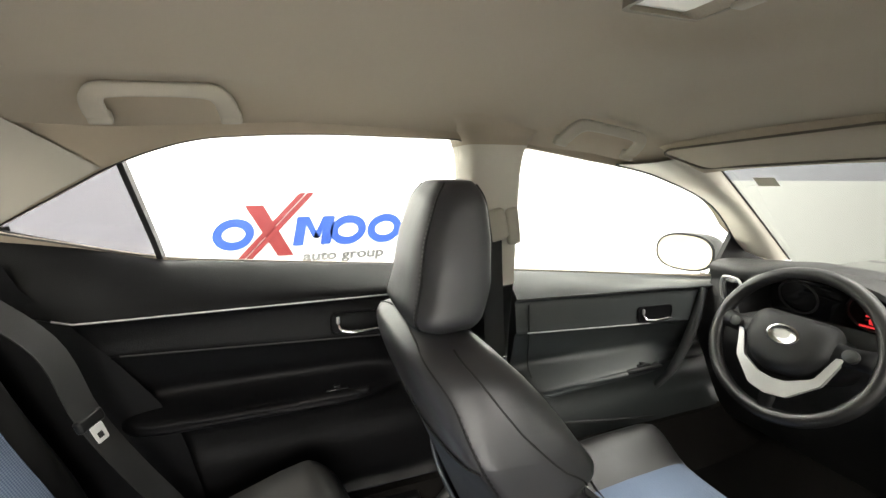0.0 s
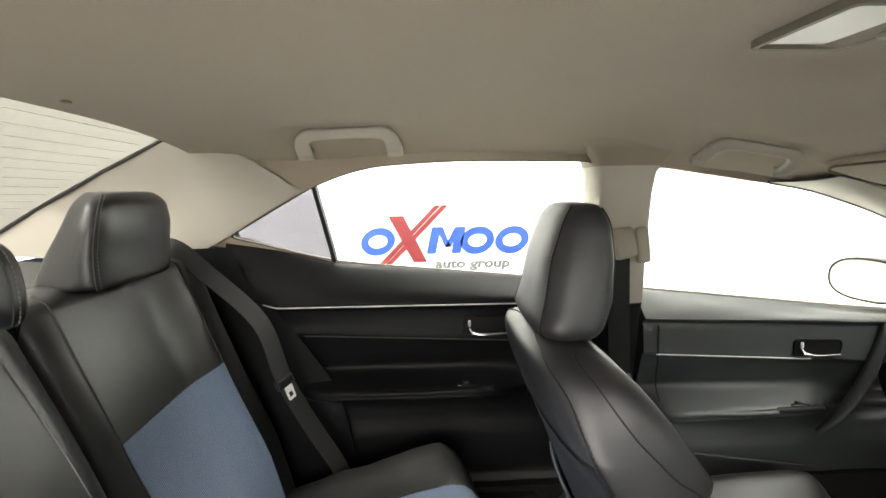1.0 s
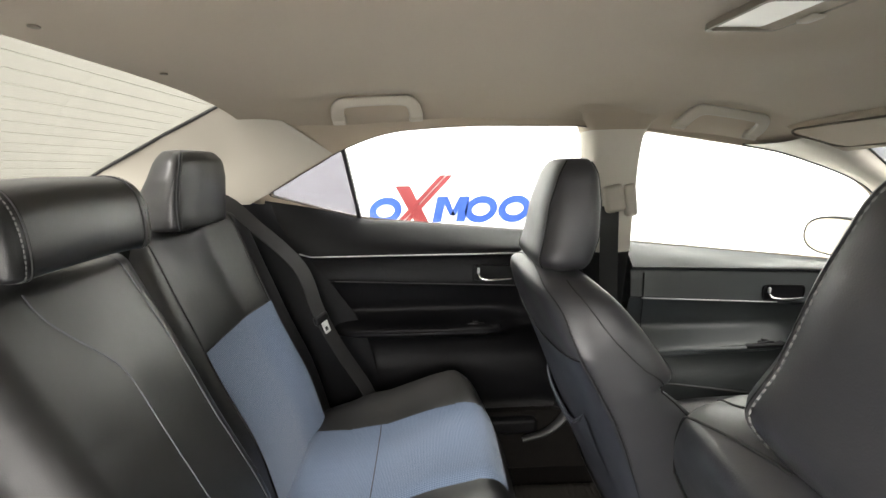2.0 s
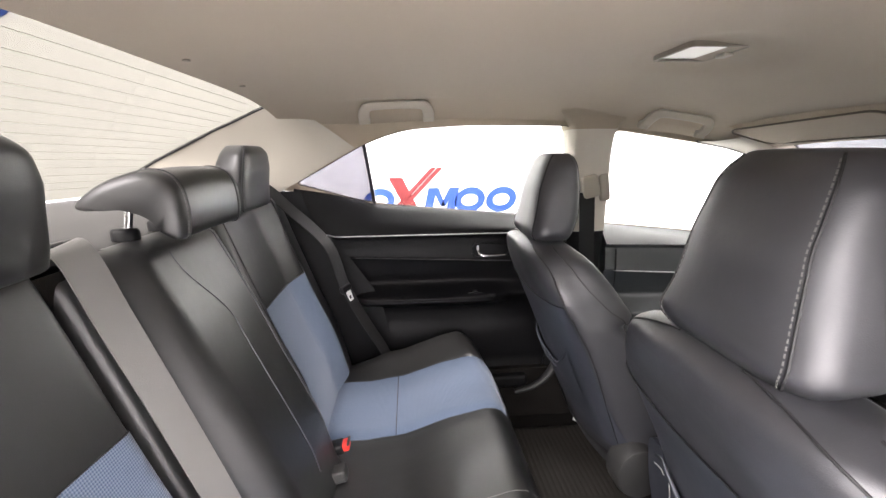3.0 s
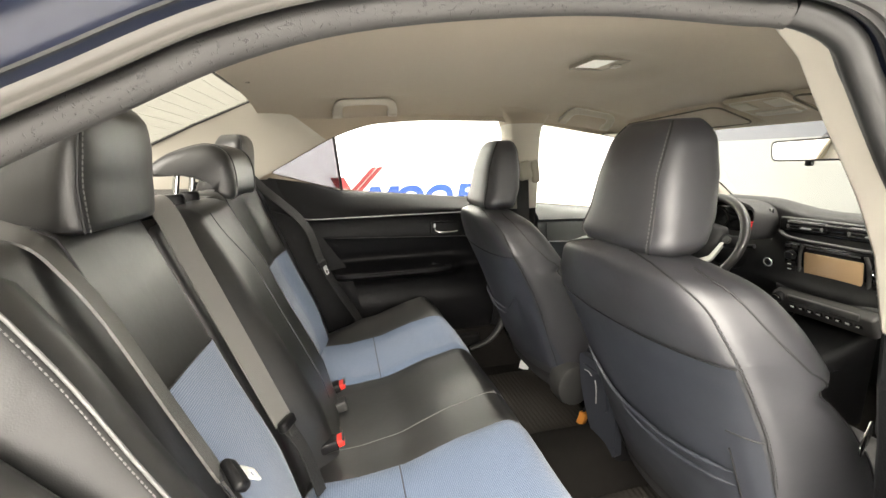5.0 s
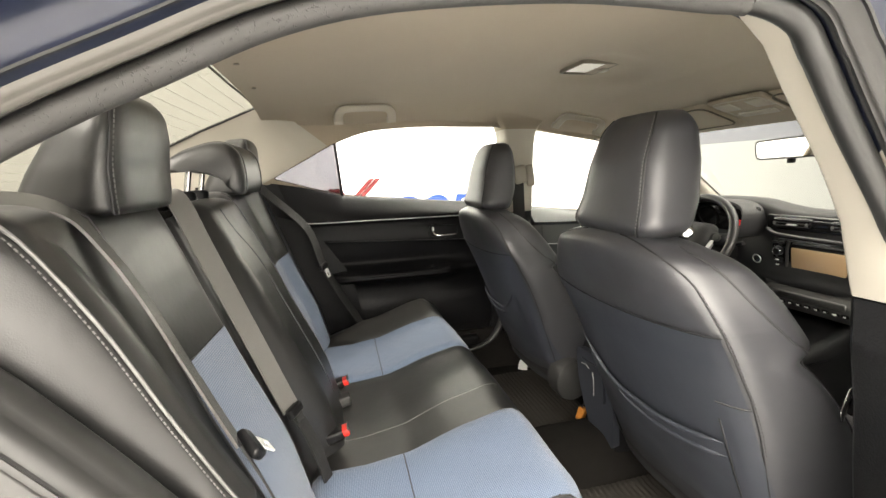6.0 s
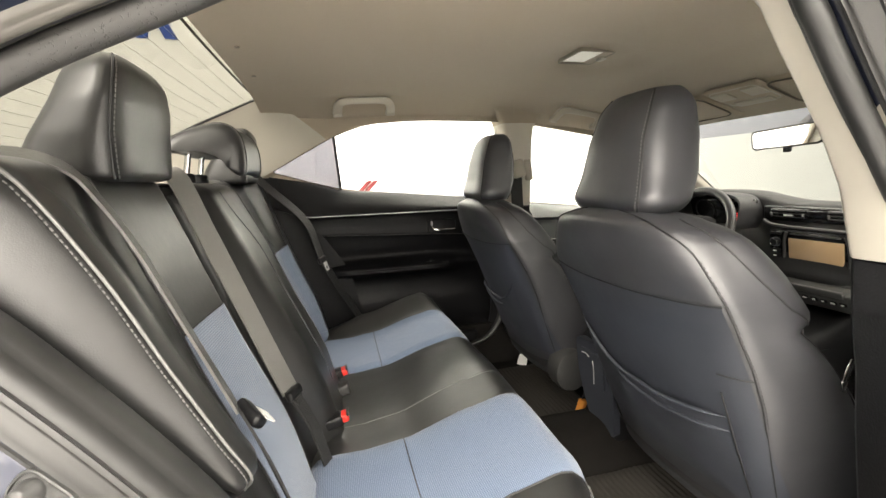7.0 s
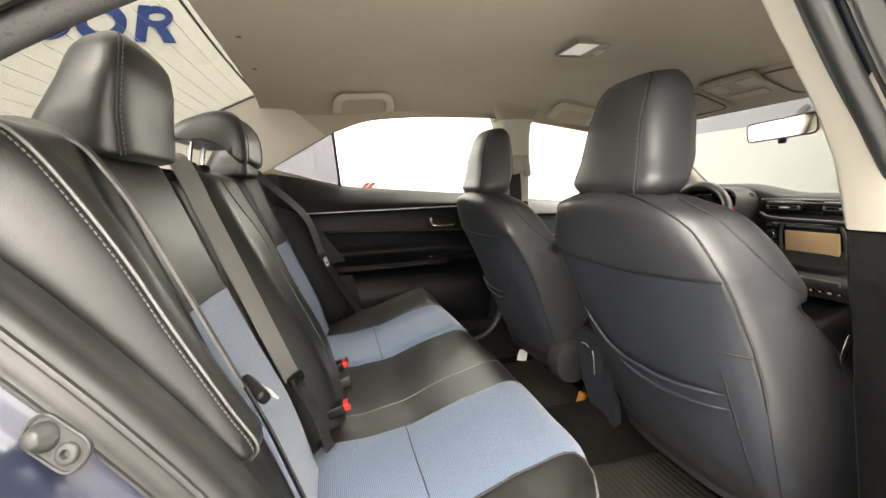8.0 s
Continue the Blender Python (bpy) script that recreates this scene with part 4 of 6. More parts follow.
class SeatBack:
    """A seat back by height: rear x, corner half width and x, outer half width, bolster tip x, face x."""
    def __init__(self, rows):
        self.rows = rows

    def half(self, z):
        rx, cy, cx, sy, wx, fx = (eased(self.rows, k, z) for k in range(1, 7))
        return [(rx, 0.0), (rx + 0.002, 0.40 * cy), (rx + 0.4 * (cx - rx), 0.80 * cy), (cx, cy), (lerp(cx, wx, 0.38), lerp(cy, sy, 0.62)), (lerp(cx, wx, 0.76), sy),
                (wx, sy - 0.014), (wx - 0.001, sy - 0.042), (lerp(wx, fx, 0.7), sy - 0.080), (fx, 0.42 * sy), (fx, 0.0)]

    def at(self, z, v, s=1, off=0.0):
        """v runs from the rear middle (0) over the corner (0.3) and the bolster tip (0.6) to the face (1)."""
        P = self.half(z)
        P = [(P[1][0], -P[1][1])] + P + [(P[-2][0], -P[-2][1])]
        i = min(9, int(v * 10))
        t = v * 10 - i
        a, b, c, d = (Vector((*p, 0)) for p in P[i:i + 4])
        p = 0.5 * (2 * b + (c - a) * t + (2 * a - 5 * b + 4 * c - d) * t * t + (3 * b - a - 3 * c + d) * t ** 3)
        g = 0.5 * ((c - a) + 2 * (2 * a - 5 * b + 4 * c - d) * t + 3 * (3 * b - a - 3 * c + d) * t * t)
        n = Vector((-g.y, g.x, 0)).normalized()
        p = p + n * off
        crown = 0.022 * max(0.0, min(1.0, (z - 0.90) / 0.09)) ** 2 * max(0.0, 1 - (p.y / 0.19) ** 2)
        return Vector((p.x, s * p.y, z + crown))

    def rear(self, y, z, off=0.0):
        """The point of the rear face at a given half width, up to the corner."""
        lo, hi = 0.0, 0.42
        for _ in range(18):
            m = (lo + hi) / 2
            lo, hi = (m, hi) if self.at(z, m).y < abs(y) else (lo, m)
        return self.at(z, lo, 1 if y >= 0 else -1, off)

    def mesh(self, nv=50):
        z0, z1 = self.rows[0][0], self.rows[-1][0]
        n = 64
        zs = sorted(set([lerp(z0, z1, i / n) for i in range(n + 1)] + [r[0] for r in self.rows if r[0] > 0.80]))
        rings = []
        for z in zs:
            h = [self.at(z, i / nv) for i in range(nv + 1)]
            ring = h + [Vector((p.x, -p.y, p.z)) for p in h[-2:0:-1]]
            rings.append([p + Vector((1, 0.3, 0)) * 0.0022 * noise.noise(p * 9) for p in ring])
        return loft(rings)


BACKREST = [(0.402, 0.352, 0.206, 0.398, 0.240, 0.600, 0.51), (0.445, 0.337, 0.210, 0.382, 0.250, 0.592, 0.50), (0.50, 0.318, 0.215, 0.360, 0.256, 0.568, 0.48), (0.60, 0.280, 0.224, 0.322, 0.260, 0.515, 0.435),
            (0.70, 0.240, 0.230, 0.287, 0.260, 0.452, 0.39), (0.76, 0.216, 0.231, 0.262, 0.257, 0.402, 0.365), (0.80, 0.199, 0.231, 0.240, 0.254, 0.360, 0.345),
            (0.818, 0.192, 0.231, 0.230, 0.252, 0.335, 0.335), (0.826, 0.189, 0.231, 0.226, 0.251, 0.334, 0.332), (0.836, 0.185, 0.231, 0.221, 0.252, 0.356, 0.330),
            (0.85, 0.178, 0.231, 0.212, 0.250, 0.355, 0.325), (0.876, 0.166, 0.230, 0.198, 0.246, 0.336, 0.312), (0.91, 0.150, 0.214, 0.186, 0.237, 0.313, 0.295),
            (0.94, 0.138, 0.196, 0.178, 0.223, 0.291, 0.28), (0.96, 0.132, 0.183, 0.175, 0.210, 0.276, 0.268), (0.972, 0.132, 0.172, 0.175, 0.197, 0.262, 0.256),
            (0.979, 0.138, 0.158, 0.178, 0.18, 0.249, 0.245), (0.983, 0.150, 0.135, 0.184, 0.155, 0.236, 0.234), (0.985, 0.170, 0.10, 0.19, 0.12, 0.222, 0.222)]
HEADREST = [(0.997, 0.164, 0.262, 0.102, 0.094), (1.012, 0.151, 0.267, 0.116, 0.117), (1.022, 0.150, 0.269, 0.119, 0.121), (1.061, 0.160, 0.280, 0.103, 0.123), (1.125, 0.170, 0.281, 0.088, 0.121), (1.179, 0.189, 0.273, 0.078, 0.114), (1.196, 0.199, 0.268, 0.071, 0.103), (1.207, 0.212, 0.260, 0.060, 0.088)]
BACK_FORM, HEAD_FORM = SeatBack(BACKREST), HeadForm(HEADREST)


def stitch_row(pts, length=0.0036, gap=0.0022, r=0.0008):
    """Single raised stitches along a path."""
    bm = bmesh.new()
    pts = [Vector(p) for p in pts]
    acc = 0.0
    cum = [0.0]
    for a, b in zip(pts, pts[1:]):
        cum.append(cum[-1] + (b - a).length)

    def at(s):
        s = max(0.0, min(cum[-1], s))
        i = max(0, min(len(pts) - 2, int(np.searchsorted(cum, s) - 1)))
        return pts[i].lerp(pts[i + 1], (s - cum[i]) / max(1e-9, cum[i + 1] - cum[i]))
    while acc + length < cum[-1]:
        a, b = at(acc), at(acc + length)
        t = (b - a).normalized()
        u = t.orthogonal().normalized()
        w = t.cross(u)
        va = [bm.verts.new(a + (u * math.cos(q) + w * math.sin(q)) * r) for q in (0.5, 2.07, 3.64, 5.21)]
        vb = [bm.verts.new(b + (u * math.cos(q) + w * math.sin(q)) * r) for q in (0.5, 2.07, 3.64, 5.21)]
        for i in range(4):
            bm.faces.new((va[i], va[(i + 1) % 4], vb[(i + 1) % 4], vb[i]))
        bm.faces.new(va[::-1])
        bm.faces.new(vb)
        acc += length + gap
    return bm


def zsteps(a, b, n=24):
    return [lerp(a, b, i / n) for i in range(n + 1)]


def build_front_seat(name, label, k):
    """k: 1 where the outer side lies towards -y, -1 where it lies towards +y."""
    seat = thing(name, label, "car seat", group="front seats")
    B, H = BACK_FORM, HEAD_FORM
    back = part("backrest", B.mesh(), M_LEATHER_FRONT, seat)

    def cross(y):
        return 0.858 + 0.012 * (abs(y) / 0.23) ** 2

    def lip(y):  # y counted towards the inner side
        return interp(y, [(-0.19, 0.664), (-0.12, 0.651), (-0.05, 0.643), (0.04, 0.646), (0.09, 0.664), (0.13, 0.695), (0.17, 0.735)])
    part("back_cover", grid(lambda e, t: B.rear(e * 0.226, lerp(0.49, cross(e * 0.226), t), 0.0025), zsteps(-1, 1, 30), zsteps(0, 1, 30)), M_LEATHER_BACK, back, "charcoal vinyl rear cover")
    part("seat_pocket", grid(lambda y, t: B.rear(k * y, lerp(0.485, lip(y), t), 0.004 + 0.010 * t * max(0.0, 1 - (y / 0.2) ** 4) + 0.003 * noise.noise(Vector((y * 9, t * 3, 0)))), zsteps(-0.185, 0.165, 30), zsteps(0, 1, 16)), M_LEATHER_BACK, back, "sagging charcoal map pocket")
    for dz, a, b in ((0.0, -0.185, 0.165), (-0.028, -0.185, 0.06)):
        pts = [B.rear(k * y, lip(y) + dz * (1 - 0.4 * max(0.0, y / 0.06)), 0.010 * max(0.0, 1 - (y / 0.2) ** 4) + 0.004) for y in zsteps(a, b, 36)]
        part("pocket_edge", tube(pts, [0.0042 * min(1.0, 0.15 + min(i, 36 - i) / 4) for i in range(37)], 8), M_LEATHER_BACK, back, "rolled top edge of the seat pocket")
    part("pocket_side_seam", tube([B.rear(-k * 0.187, z, 0.004) for z in zsteps(0.485, 0.71, 20)], 0.0016, 6), M_SEAM, back)
    part("panel_seam", tube([B.rear(-k * y, 0.745 + 0.02 * (y - 0.19), 0.003) for y in zsteps(0.188, 0.229, 8)], 0.0013, 6), M_SEAM, back)
    part("lower_skirt", grid(lambda y, t: B.rear(y, lerp(0.404, 0.448 + 0.014 * (y / 0.2) ** 2, t), 0.006) + Vector((0.012 * (1 - t) ** 2, 0, 0)), zsteps(-0.222, 0.222, 24), zsteps(0, 1, 8)), M_GREYPL, back, "grey plastic skirt under the seat back")
    part("lower_apron", tube([B.rear(y, 0.405, 0.0) + Vector((0.012, 0, 0)) for y in zsteps(-0.20, 0.20, 20)], 0.012, 10), M_GREYPL, back, "grey lower edge of the seat back")
    part("cross_seam", tube([B.rear(y, cross(y), 0.003) for y in zsteps(-0.228, 0.228, 30)], 0.0013, 6), M_SEAM, back)
    for s in (-1, 1):
        rim = [B.at(z, 0.30, s, 0.0012) for z in zsteps(0.46, 0.935, 56)] + [B.at(0.935 + 0.049 * math.sin(q), 0.30 - 0.20 * (1 - math.cos(q)), s, 0.0012) for q in zsteps(0.08, math.pi / 2, 18)]
        part("back_seam", tube(rim, 0.0014, 6), M_SEAM, back)
        part("back_stitching", stitch_row([B.at(z, 0.306, s, 0.0012) for z in zsteps(0.66, 0.935, 70)], 0.004, 0.004, 0.0007), M_SEAM, back, "dark stitched seam")
        edge = [(0.985, 0.36), (0.972, 0.40), (0.95, 0.415), (0.91, 0.435), (0.86, 0.475), (0.836, 0.53), (0.828, 0.585)]
        part("bolster_seam", tube([B.at(z, interp(-z, [(-a, b) for a, b in edge]), s, 0.001) for z in zsteps(0.983, 0.829, 40)], 0.0014, 6), M_SEAM, back)
        part("bolster_stitching", stitch_row([B.at(z, 0.635, s, 0.0012) for z in zsteps(0.842, 0.965, 60)], r=0.0007), M_SEAM, back, "dark stitched seam")
        part("lower_bolster_seam", tube([B.at(z, lerp(0.585, 0.50, (0.826 - z) / 0.3), s, 0.001) for z in zsteps(0.52, 0.826, 30)], 0.0014, 6), M_SEAM, back)
        part("shoulder_seam", tube([B.at(z, lerp(0.86, 0.70, min(1.0, (0.984 - z) / 0.05)), s, 0.0008) for z in zsteps(0.88, 0.984, 24)], 0.0012, 6), M_SEAM, back)
        if s != k or k > 0:
            continue
        rec = [[Vector((x + 0.062 * r * math.cos(q), s * y, z + 0.070 * r * math.sin(q))) for q in [2 * math.pi * i / 24 for i in range(24)]] for x, y, z, r in ((0.40, 0.205, 0.445, 1.0), (0.40, 0.250, 0.445, 1.0), (0.40, 0.262, 0.445, 0.93), (0.40, 0.266, 0.445, 0.75))]
        part("recliner_cover", loft(rec), M_GREYPL, seat, "grey plastic recliner cover")
    # head restraint with stitched side panels
    head = part("headrest", H.mesh(), M_LEATHER_FRONT, seat)
    for s in (-1, 1):
        def corner(z, off, turn=0.0):
            a = -radians(lerp(50, 40, max(0.0, min(1.0, (z - 1.0) / 0.2))) + turn)
            return H.at(z, a if s > 0 else math.pi - a, off)
        part("headrest_seam", tube([corner(z, 0.0008) for z in zsteps(0.994, 1.2075, 60)], 0.0016, 6), M_SEAM, head)
        part("headrest_stitching", stitch_row([corner(z, 0.0010, 4) for z in zsteps(0.994, 1.2075, 60)], 0.0040, 0.0026, 0.0009), M_STITCH, head, "pale double stitching")
        part("front_seam", tube([H.at(z, radians(50) if s > 0 else math.pi - radians(50), 0.0006) for z in zsteps(1.0, 1.205, 30)], 0.0016, 6), M_SEAM, head)
        part("headrest_post", disc(0.007, 0.06, pose(0.205, s * 0.055, 0.985), 12), M_CHROME, seat, "chrome headrest post")
        part("post_sleeve", disc(0.014, 0.012, pose(0.205, s * 0.055, 1.000), 14), M_PLASTIC, seat, "black post sleeve")

    # seat base
    def base(a, b):
        z = interp(a, [(0.40, 0.445), (0.55, 0.448), (0.75, 0.465), (0.90, 0.470), (0.98, 0.450)])
        return Vector((a, b, z)), Vector((0, 0, 1))

    def bolster(a, b):
        return 0.055 * math.exp(-((abs(b) - 0.21) / 0.07) ** 2)
    # darker bench leather puts shade on the cushion by colour
    cush = part("cushion", pillow(base, 0.45, 0.98, -0.262, 0.262, 0.11, 0.05, bolster), M_LEATHER, seat)
    part("cushion_insert", grid(lambda a, b: base(a, b)[0] + Vector((0, 0, bolster(a, b) + 0.003)), zsteps(0.48, 0.93 if k < 0 else 0.76, 20), zsteps(-0.135, 0.10, 16), uv=lambda a, b: (a, b)), M_BLUE, cush, "blue mesh fabric insert")
    part("cushion_seam", tube([base(0.66, b)[0] + Vector((0, 0, bolster(0.66, b) + 0.003)) for b in zsteps(-0.15, 0.15, 12)], 0.002, 6), M_SEAM, cush)
    part("seat_frame", block(0.38, 0.38, 0.10, pose(0.72, 0, 0.34), 0.02, 3), M_PLASTIC, seat, "black seat frame")
    for s in (-1, 1):
        part("seat_rail", block(0.46, 0.045, 0.035, pose(0.75, s * 0.18, 0.275), 0.008), M_PLASTIC, seat, "dark seat rail")
    return seat


build_front_seat("driver_seat", "black leather front seat with a blue fabric cushion", -1).location = (-0.022, 0.372, 0)
build_front_seat("passenger_seat", "black leather front seat with a rear map pocket", 1).location = (0, -0.333, 0)


# ---- rear bench ----
RB = [(0.42, -0.385), (0.501, -0.413), (0.656, -0.459), (0.776, -0.499), (0.894, -0.538), (0.98, -0.568), (1.08, -0.604), (1.14, -0.630)]
RB_N = Vector((0.951, 0, 0.309))


def rb(y, z):
    return Vector((interp(z, RB), y, z)), RB_N


def wavy(a, b, amp=0.004):
    return amp * noise.noise(Vector((a * 7, b * 7, 3.1)))


def soft(a, b, x):
    """A smooth step from 0 at a to 1 at b."""
    t = max(0.0, min(1.0, (x - a) / (b - a)))
    return t * t * (3 - 2 * t)


def build_rear_bench():
    bench = thing("rear_bench", "black leather rear bench with blue fabric panels", "car seat")
    sections = [("backrest_side", -0.605, -0.203, 1.113, (-0.432, -0.212)), ("backrest_centre", -0.199, 0.218, 1.088, None), ("backrest_side", 0.222, 0.645, 1.108, (0.274, 0.556))]
    for nm, y0, y1, top, ins in sections:
        def depth(y, z):
            if not ins:  # thick middle section with broad bevelled flanks
                full = interp(z, [(0.43, 0.058), (0.60, 0.064), (0.85, 0.044), (1.05, 0.026), (1.09, 0.018)])
                flank = soft(0.046, 0.125, y - y0) * min(1.0, max(0.0, (y1 - y) / 0.055)) ** 0.7
                return -0.014 + (full + 0.014) * flank + 0.004 * math.sin((y - y0) / (y1 - y0) * math.pi)
            d = 0.012 * math.exp(-((z - 0.62) / 0.13) ** 2)
            if y0 < 0:
                return d - 0.004 + 0.022 * soft(-0.42, -0.54, y)
            return d - 0.004 + 0.032 * soft(0.46, 0.57, y) - 0.010 * soft(0.275, 0.235, y)

        def on(y, z, off=0.0):
            p, n = rb(y, z)
            r = 0.030 if ins else 0.02
            d = 0.07 * rim_drop(min(y - y0, y1 - y), r) * rim_drop(min(z - 0.43, top - z), 0.04) - 0.07
            return p + n * (d + depth(y, z) + wavy(y, z, 0.003) + off)
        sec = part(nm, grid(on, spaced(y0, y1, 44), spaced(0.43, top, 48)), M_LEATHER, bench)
        if ins:
            a, b = ins

            def ins_top(y):
                return lerp(0.866, 0.876, (y - b) / (a - b)) if y0 < 0 else lerp(0.846, 0.853, (y - a) / (b - a))
            part("fabric_insert", grid(lambda y, t: on(y, lerp(0.47, ins_top(y), t), 0.003), zsteps(a, b, 20), zsteps(0, 1, 30), uv=lambda y, t: (y, t * 0.4)), M_BLUE, sec, "blue mesh fabric panel")
            part("insert_seam", tube([on(y, ins_top(y), 0.0015) for y in zsteps(a, b, 20)], 0.0016, 6), M_SEAM, sec)
            for yy in (a, b):
                part("section_seam", tube([on(yy, z, 0.001) for z in zsteps(0.5, top - 0.015, 36)], 0.0018, 6), M_SEAM, sec)
        else:
            for yy, za in ((-0.018, 1.05), (0.150, 1.07)):
                part("section_seam", tube([on(yy + 0.06 * soft(1.04, 0.90, z) if yy < 0 else yy, z, 0.0006) for z in zsteps(0.55, za, 30)], 0.0012, 6), M_LEATHER_BACK, sec, "fine pale seam")
            part("flank_seam", tube([on(-0.124, z, 0.0006) for z in zsteps(0.90, 1.08, 20)], 0.0012, 6), M_SEAM, sec)
    # fixed side bolsters with silver piping
    for s, off in ((-1, 0.0),):
        ridge = smooth_path([(-0.655, 0.592, 1.106), (-0.60, 0.588, 1.088), (-0.545, 0.584, 0.995), (-0.50, 0.582, 0.892), (-0.462, 0.578, 0.806), (-0.442, 0.570, 0.757), (-0.452, 0.56, 0.735)], 5)
        rings = []
        m = len(ridge)
        for i, p in enumerate(ridge):
            k = min(1.0, (m - 1 - i) / 6) ** 0.5 * 0.92 + 0.08
            g = k * interp(p.z, [(0.74, 0.22), (0.78, 0.34), (0.86, 0.62), (0.93, 0.84), (1.0, 1.1), (1.1, 1.3)])
            inner = [(-0.10, -0.064), (-0.030, -0.060), (-0.010, -0.052), (0.002, -0.038), (0.006, -0.018), (0.0, 0.0)]
            outer = [(-0.008, 0.012), (-0.022, 0.025), (-0.036, 0.034), (-0.052, 0.037), (-0.070, 0.030), (-0.10, 0.012)]
            rings.append([Vector((p.x + a * k, s * (p.y + off + b * k), p.z + 0.30 * a * k * (0.4 if b < 0 else 1))) for a, b in inner] + [Vector((p.x + a * g, s * (p.y + off + b * max(g, 0.5 * k)), p.z + 0.30 * a * g)) for a, b in outer])
        bol = part("side_bolster", loft(rings, cap=False, closed=False), M_LEATHER, bench, "black leather side bolster with silver piping")
        part("piping", tube([Vector((p.x + 0.002, s * (p.y + off + 0.002), p.z)) for p in ridge], 0.0019, 8), M_PIPING, bol, "silver piping")
        part("stitching", stitch_row([Vector((p.x - 0.0018, s * (p.y + off + 0.0068), p.z - 0.001)) for p in ridge[:-3]], 0.0034, 0.0026, 0.0008), M_STITCH, bol, "pale stitching")

    # cushion
    def base(x, y):
        z = interp(x, [(-0.46, 0.500), (-0.30, 0.497), (-0.20, 0.510), (-0.08, 0.552), (0.02, 0.573), (0.12, 0.560)])
        return Vector((x, y, z))
    X0, X1 = -0.46, 0.115
    def dip(x, y):
        d = 0.0035 * math.cos(y * 11) + wavy(x, y, 0.005)
        for a in (-0.15, 0.25):
            d -= 0.010 * math.exp(-((y - a) / 0.012) ** 2)
        return d - 0.006 + 0.072 * math.exp(-((y - 0.600) / 0.065) ** 2) * max(0.0, min(1.0, (x + 0.46) / 0.2, (0.115 - x) / 0.12))

    def on(x, y, off=0.0):
        p = base(x, y)
        front = 0.115 - (0.18 * max(0.0, (-y - 0.37) / 0.26) ** 1.6 if y < 0 else 0.06 * max(0.0, (y - 0.42) / 0.22) ** 2)
        d = 0.19 * rim_drop(min(x - X0, X1 - x), 0.075) * rim_drop(min(y + 0.63, 0.63 - y), 0.05) - 0.19
        return Vector((p.x - (0.115 - front) * max(0, (x + 0.1) / 0.21), p.y, p.z + d + dip(x, y) + off))
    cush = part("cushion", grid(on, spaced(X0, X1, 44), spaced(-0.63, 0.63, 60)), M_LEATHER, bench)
    for y0, y1 in ((-0.445, -0.150), (0.250, 0.510)):
        part("cushion_insert", grid(lambda x, y: on(x, y, 0.003), zsteps(-0.42, 0.078, 30), zsteps(y0, y1, 16), uv=lambda a, b: (a, b)), M_BLUE, cush, "blue mesh fabric panel")
        part("insert_seam", tube([on(-0.218, y, 0.0026) for y in zsteps(y0, y1, 16)], 0.0014, 6), M_SEAM, cush)
        for yy in (y0, y1):
            part("insert_edge", tube([on(x, yy, 0.001) for x in zsteps(-0.42, 0.09, 24)], 0.0022, 6), M_SEAM, cush)
    part("centre_seam", tube([on(x, -0.045 + 0.06 * x, 0.0005) for x in zsteps(-0.40, 0.09, 24)], 0.0009, 6), M_STITCH, cush, "fine pale seam")
    part("front_piping", tube([on(0.094, y, 0.002) for y in zsteps(-0.60, -0.415, 24)], 0.0028, 8), M_PIPING, cush, "silver piping")

    # outer head restraints: broad in front, narrow behind
    form = HeadForm([(1.083, -0.724, -0.580, 0.084, 0.118), (1.100, -0.718, -0.579, 0.083, 0.123), (1.138, -0.700, -0.578, 0.077, 0.126), (1.184, -0.672, -0.572, 0.068, 0.125), (1.218, -0.660, -0.571, 0.055, 0.112), (1.230, -0.654, -0.575, 0.046, 0.098), (1.2355, -0.648, -0.581, 0.038, 0.084)], 3.8)
    for x, yc in ((0.0, -0.312), (0.020, 0.424)):
        hd = part("headrest", form.mesh(), M_LEATHER, bench)
        hd.location = (x, yc, 0)
        for s in (-1,):
            def corner(z, off, turn=0.0):
                return form.at(z, math.pi - radians(45 + turn), off)
            part("headrest_seam", tube([corner(z, 0.0008) for z in zsteps(1.081, 1.236, 50)], 0.0016, 6), M_SEAM, hd)
            part("headrest_stitching", stitch_row([corner(z, 0.0010, 6) for z in zsteps(1.081, 1.236, 50)], 0.0040, 0.0026, 0.0009), M_STITCH, hd, "pale double stitching")
    # low centre head restraint: an arched pad that hooks over the seat top
    prof = smooth_path([(-0.650, 0, 1.148), (-0.622, 0, 1.171), (-0.590, 0, 1.186), (-0.546, 0, 1.197), (-0.517, 0, 1.190), (-0.501, 0, 1.168), (-0.496, 0, 1.131), (-0.500, 0, 1.098), (-0.513, 0, 1.094), (-0.523, 0, 1.110), (-0.536, 0, 1.122), (-0.556, 0, 1.132), (-0.590, 0, 1.141), (-0.632, 0, 1.140)], 4, True)
    cen = sum((Vector(p) for p in prof), Vector()) / len(prof)
    rings = []
    for k in range(33):
        t = k / 32
        y = lerp(-0.100, 0.142, t)
        sc = 0.66 + 0.34 * rim_drop(min(t, 1 - t), 0.09)
        sag = -0.004 * (2 * t - 1) ** 2
        rings.append([Vector((lerp(cen.x, p.x, sc), y, lerp(cen.z, p.z, sc) + sag)) for p in prof])
    ch = part("centre_headrest", loft(rings), M_LEATHER, bench, "low arched black centre headrest")
    for k in (4, 28):
        part("headrest_seam", tube([p + (p - Vector((cen.x, p.y, cen.z))).normalized() * 0.0006 for p in rings[k][2:34]], 0.0014, 6), M_SEAM, ch)
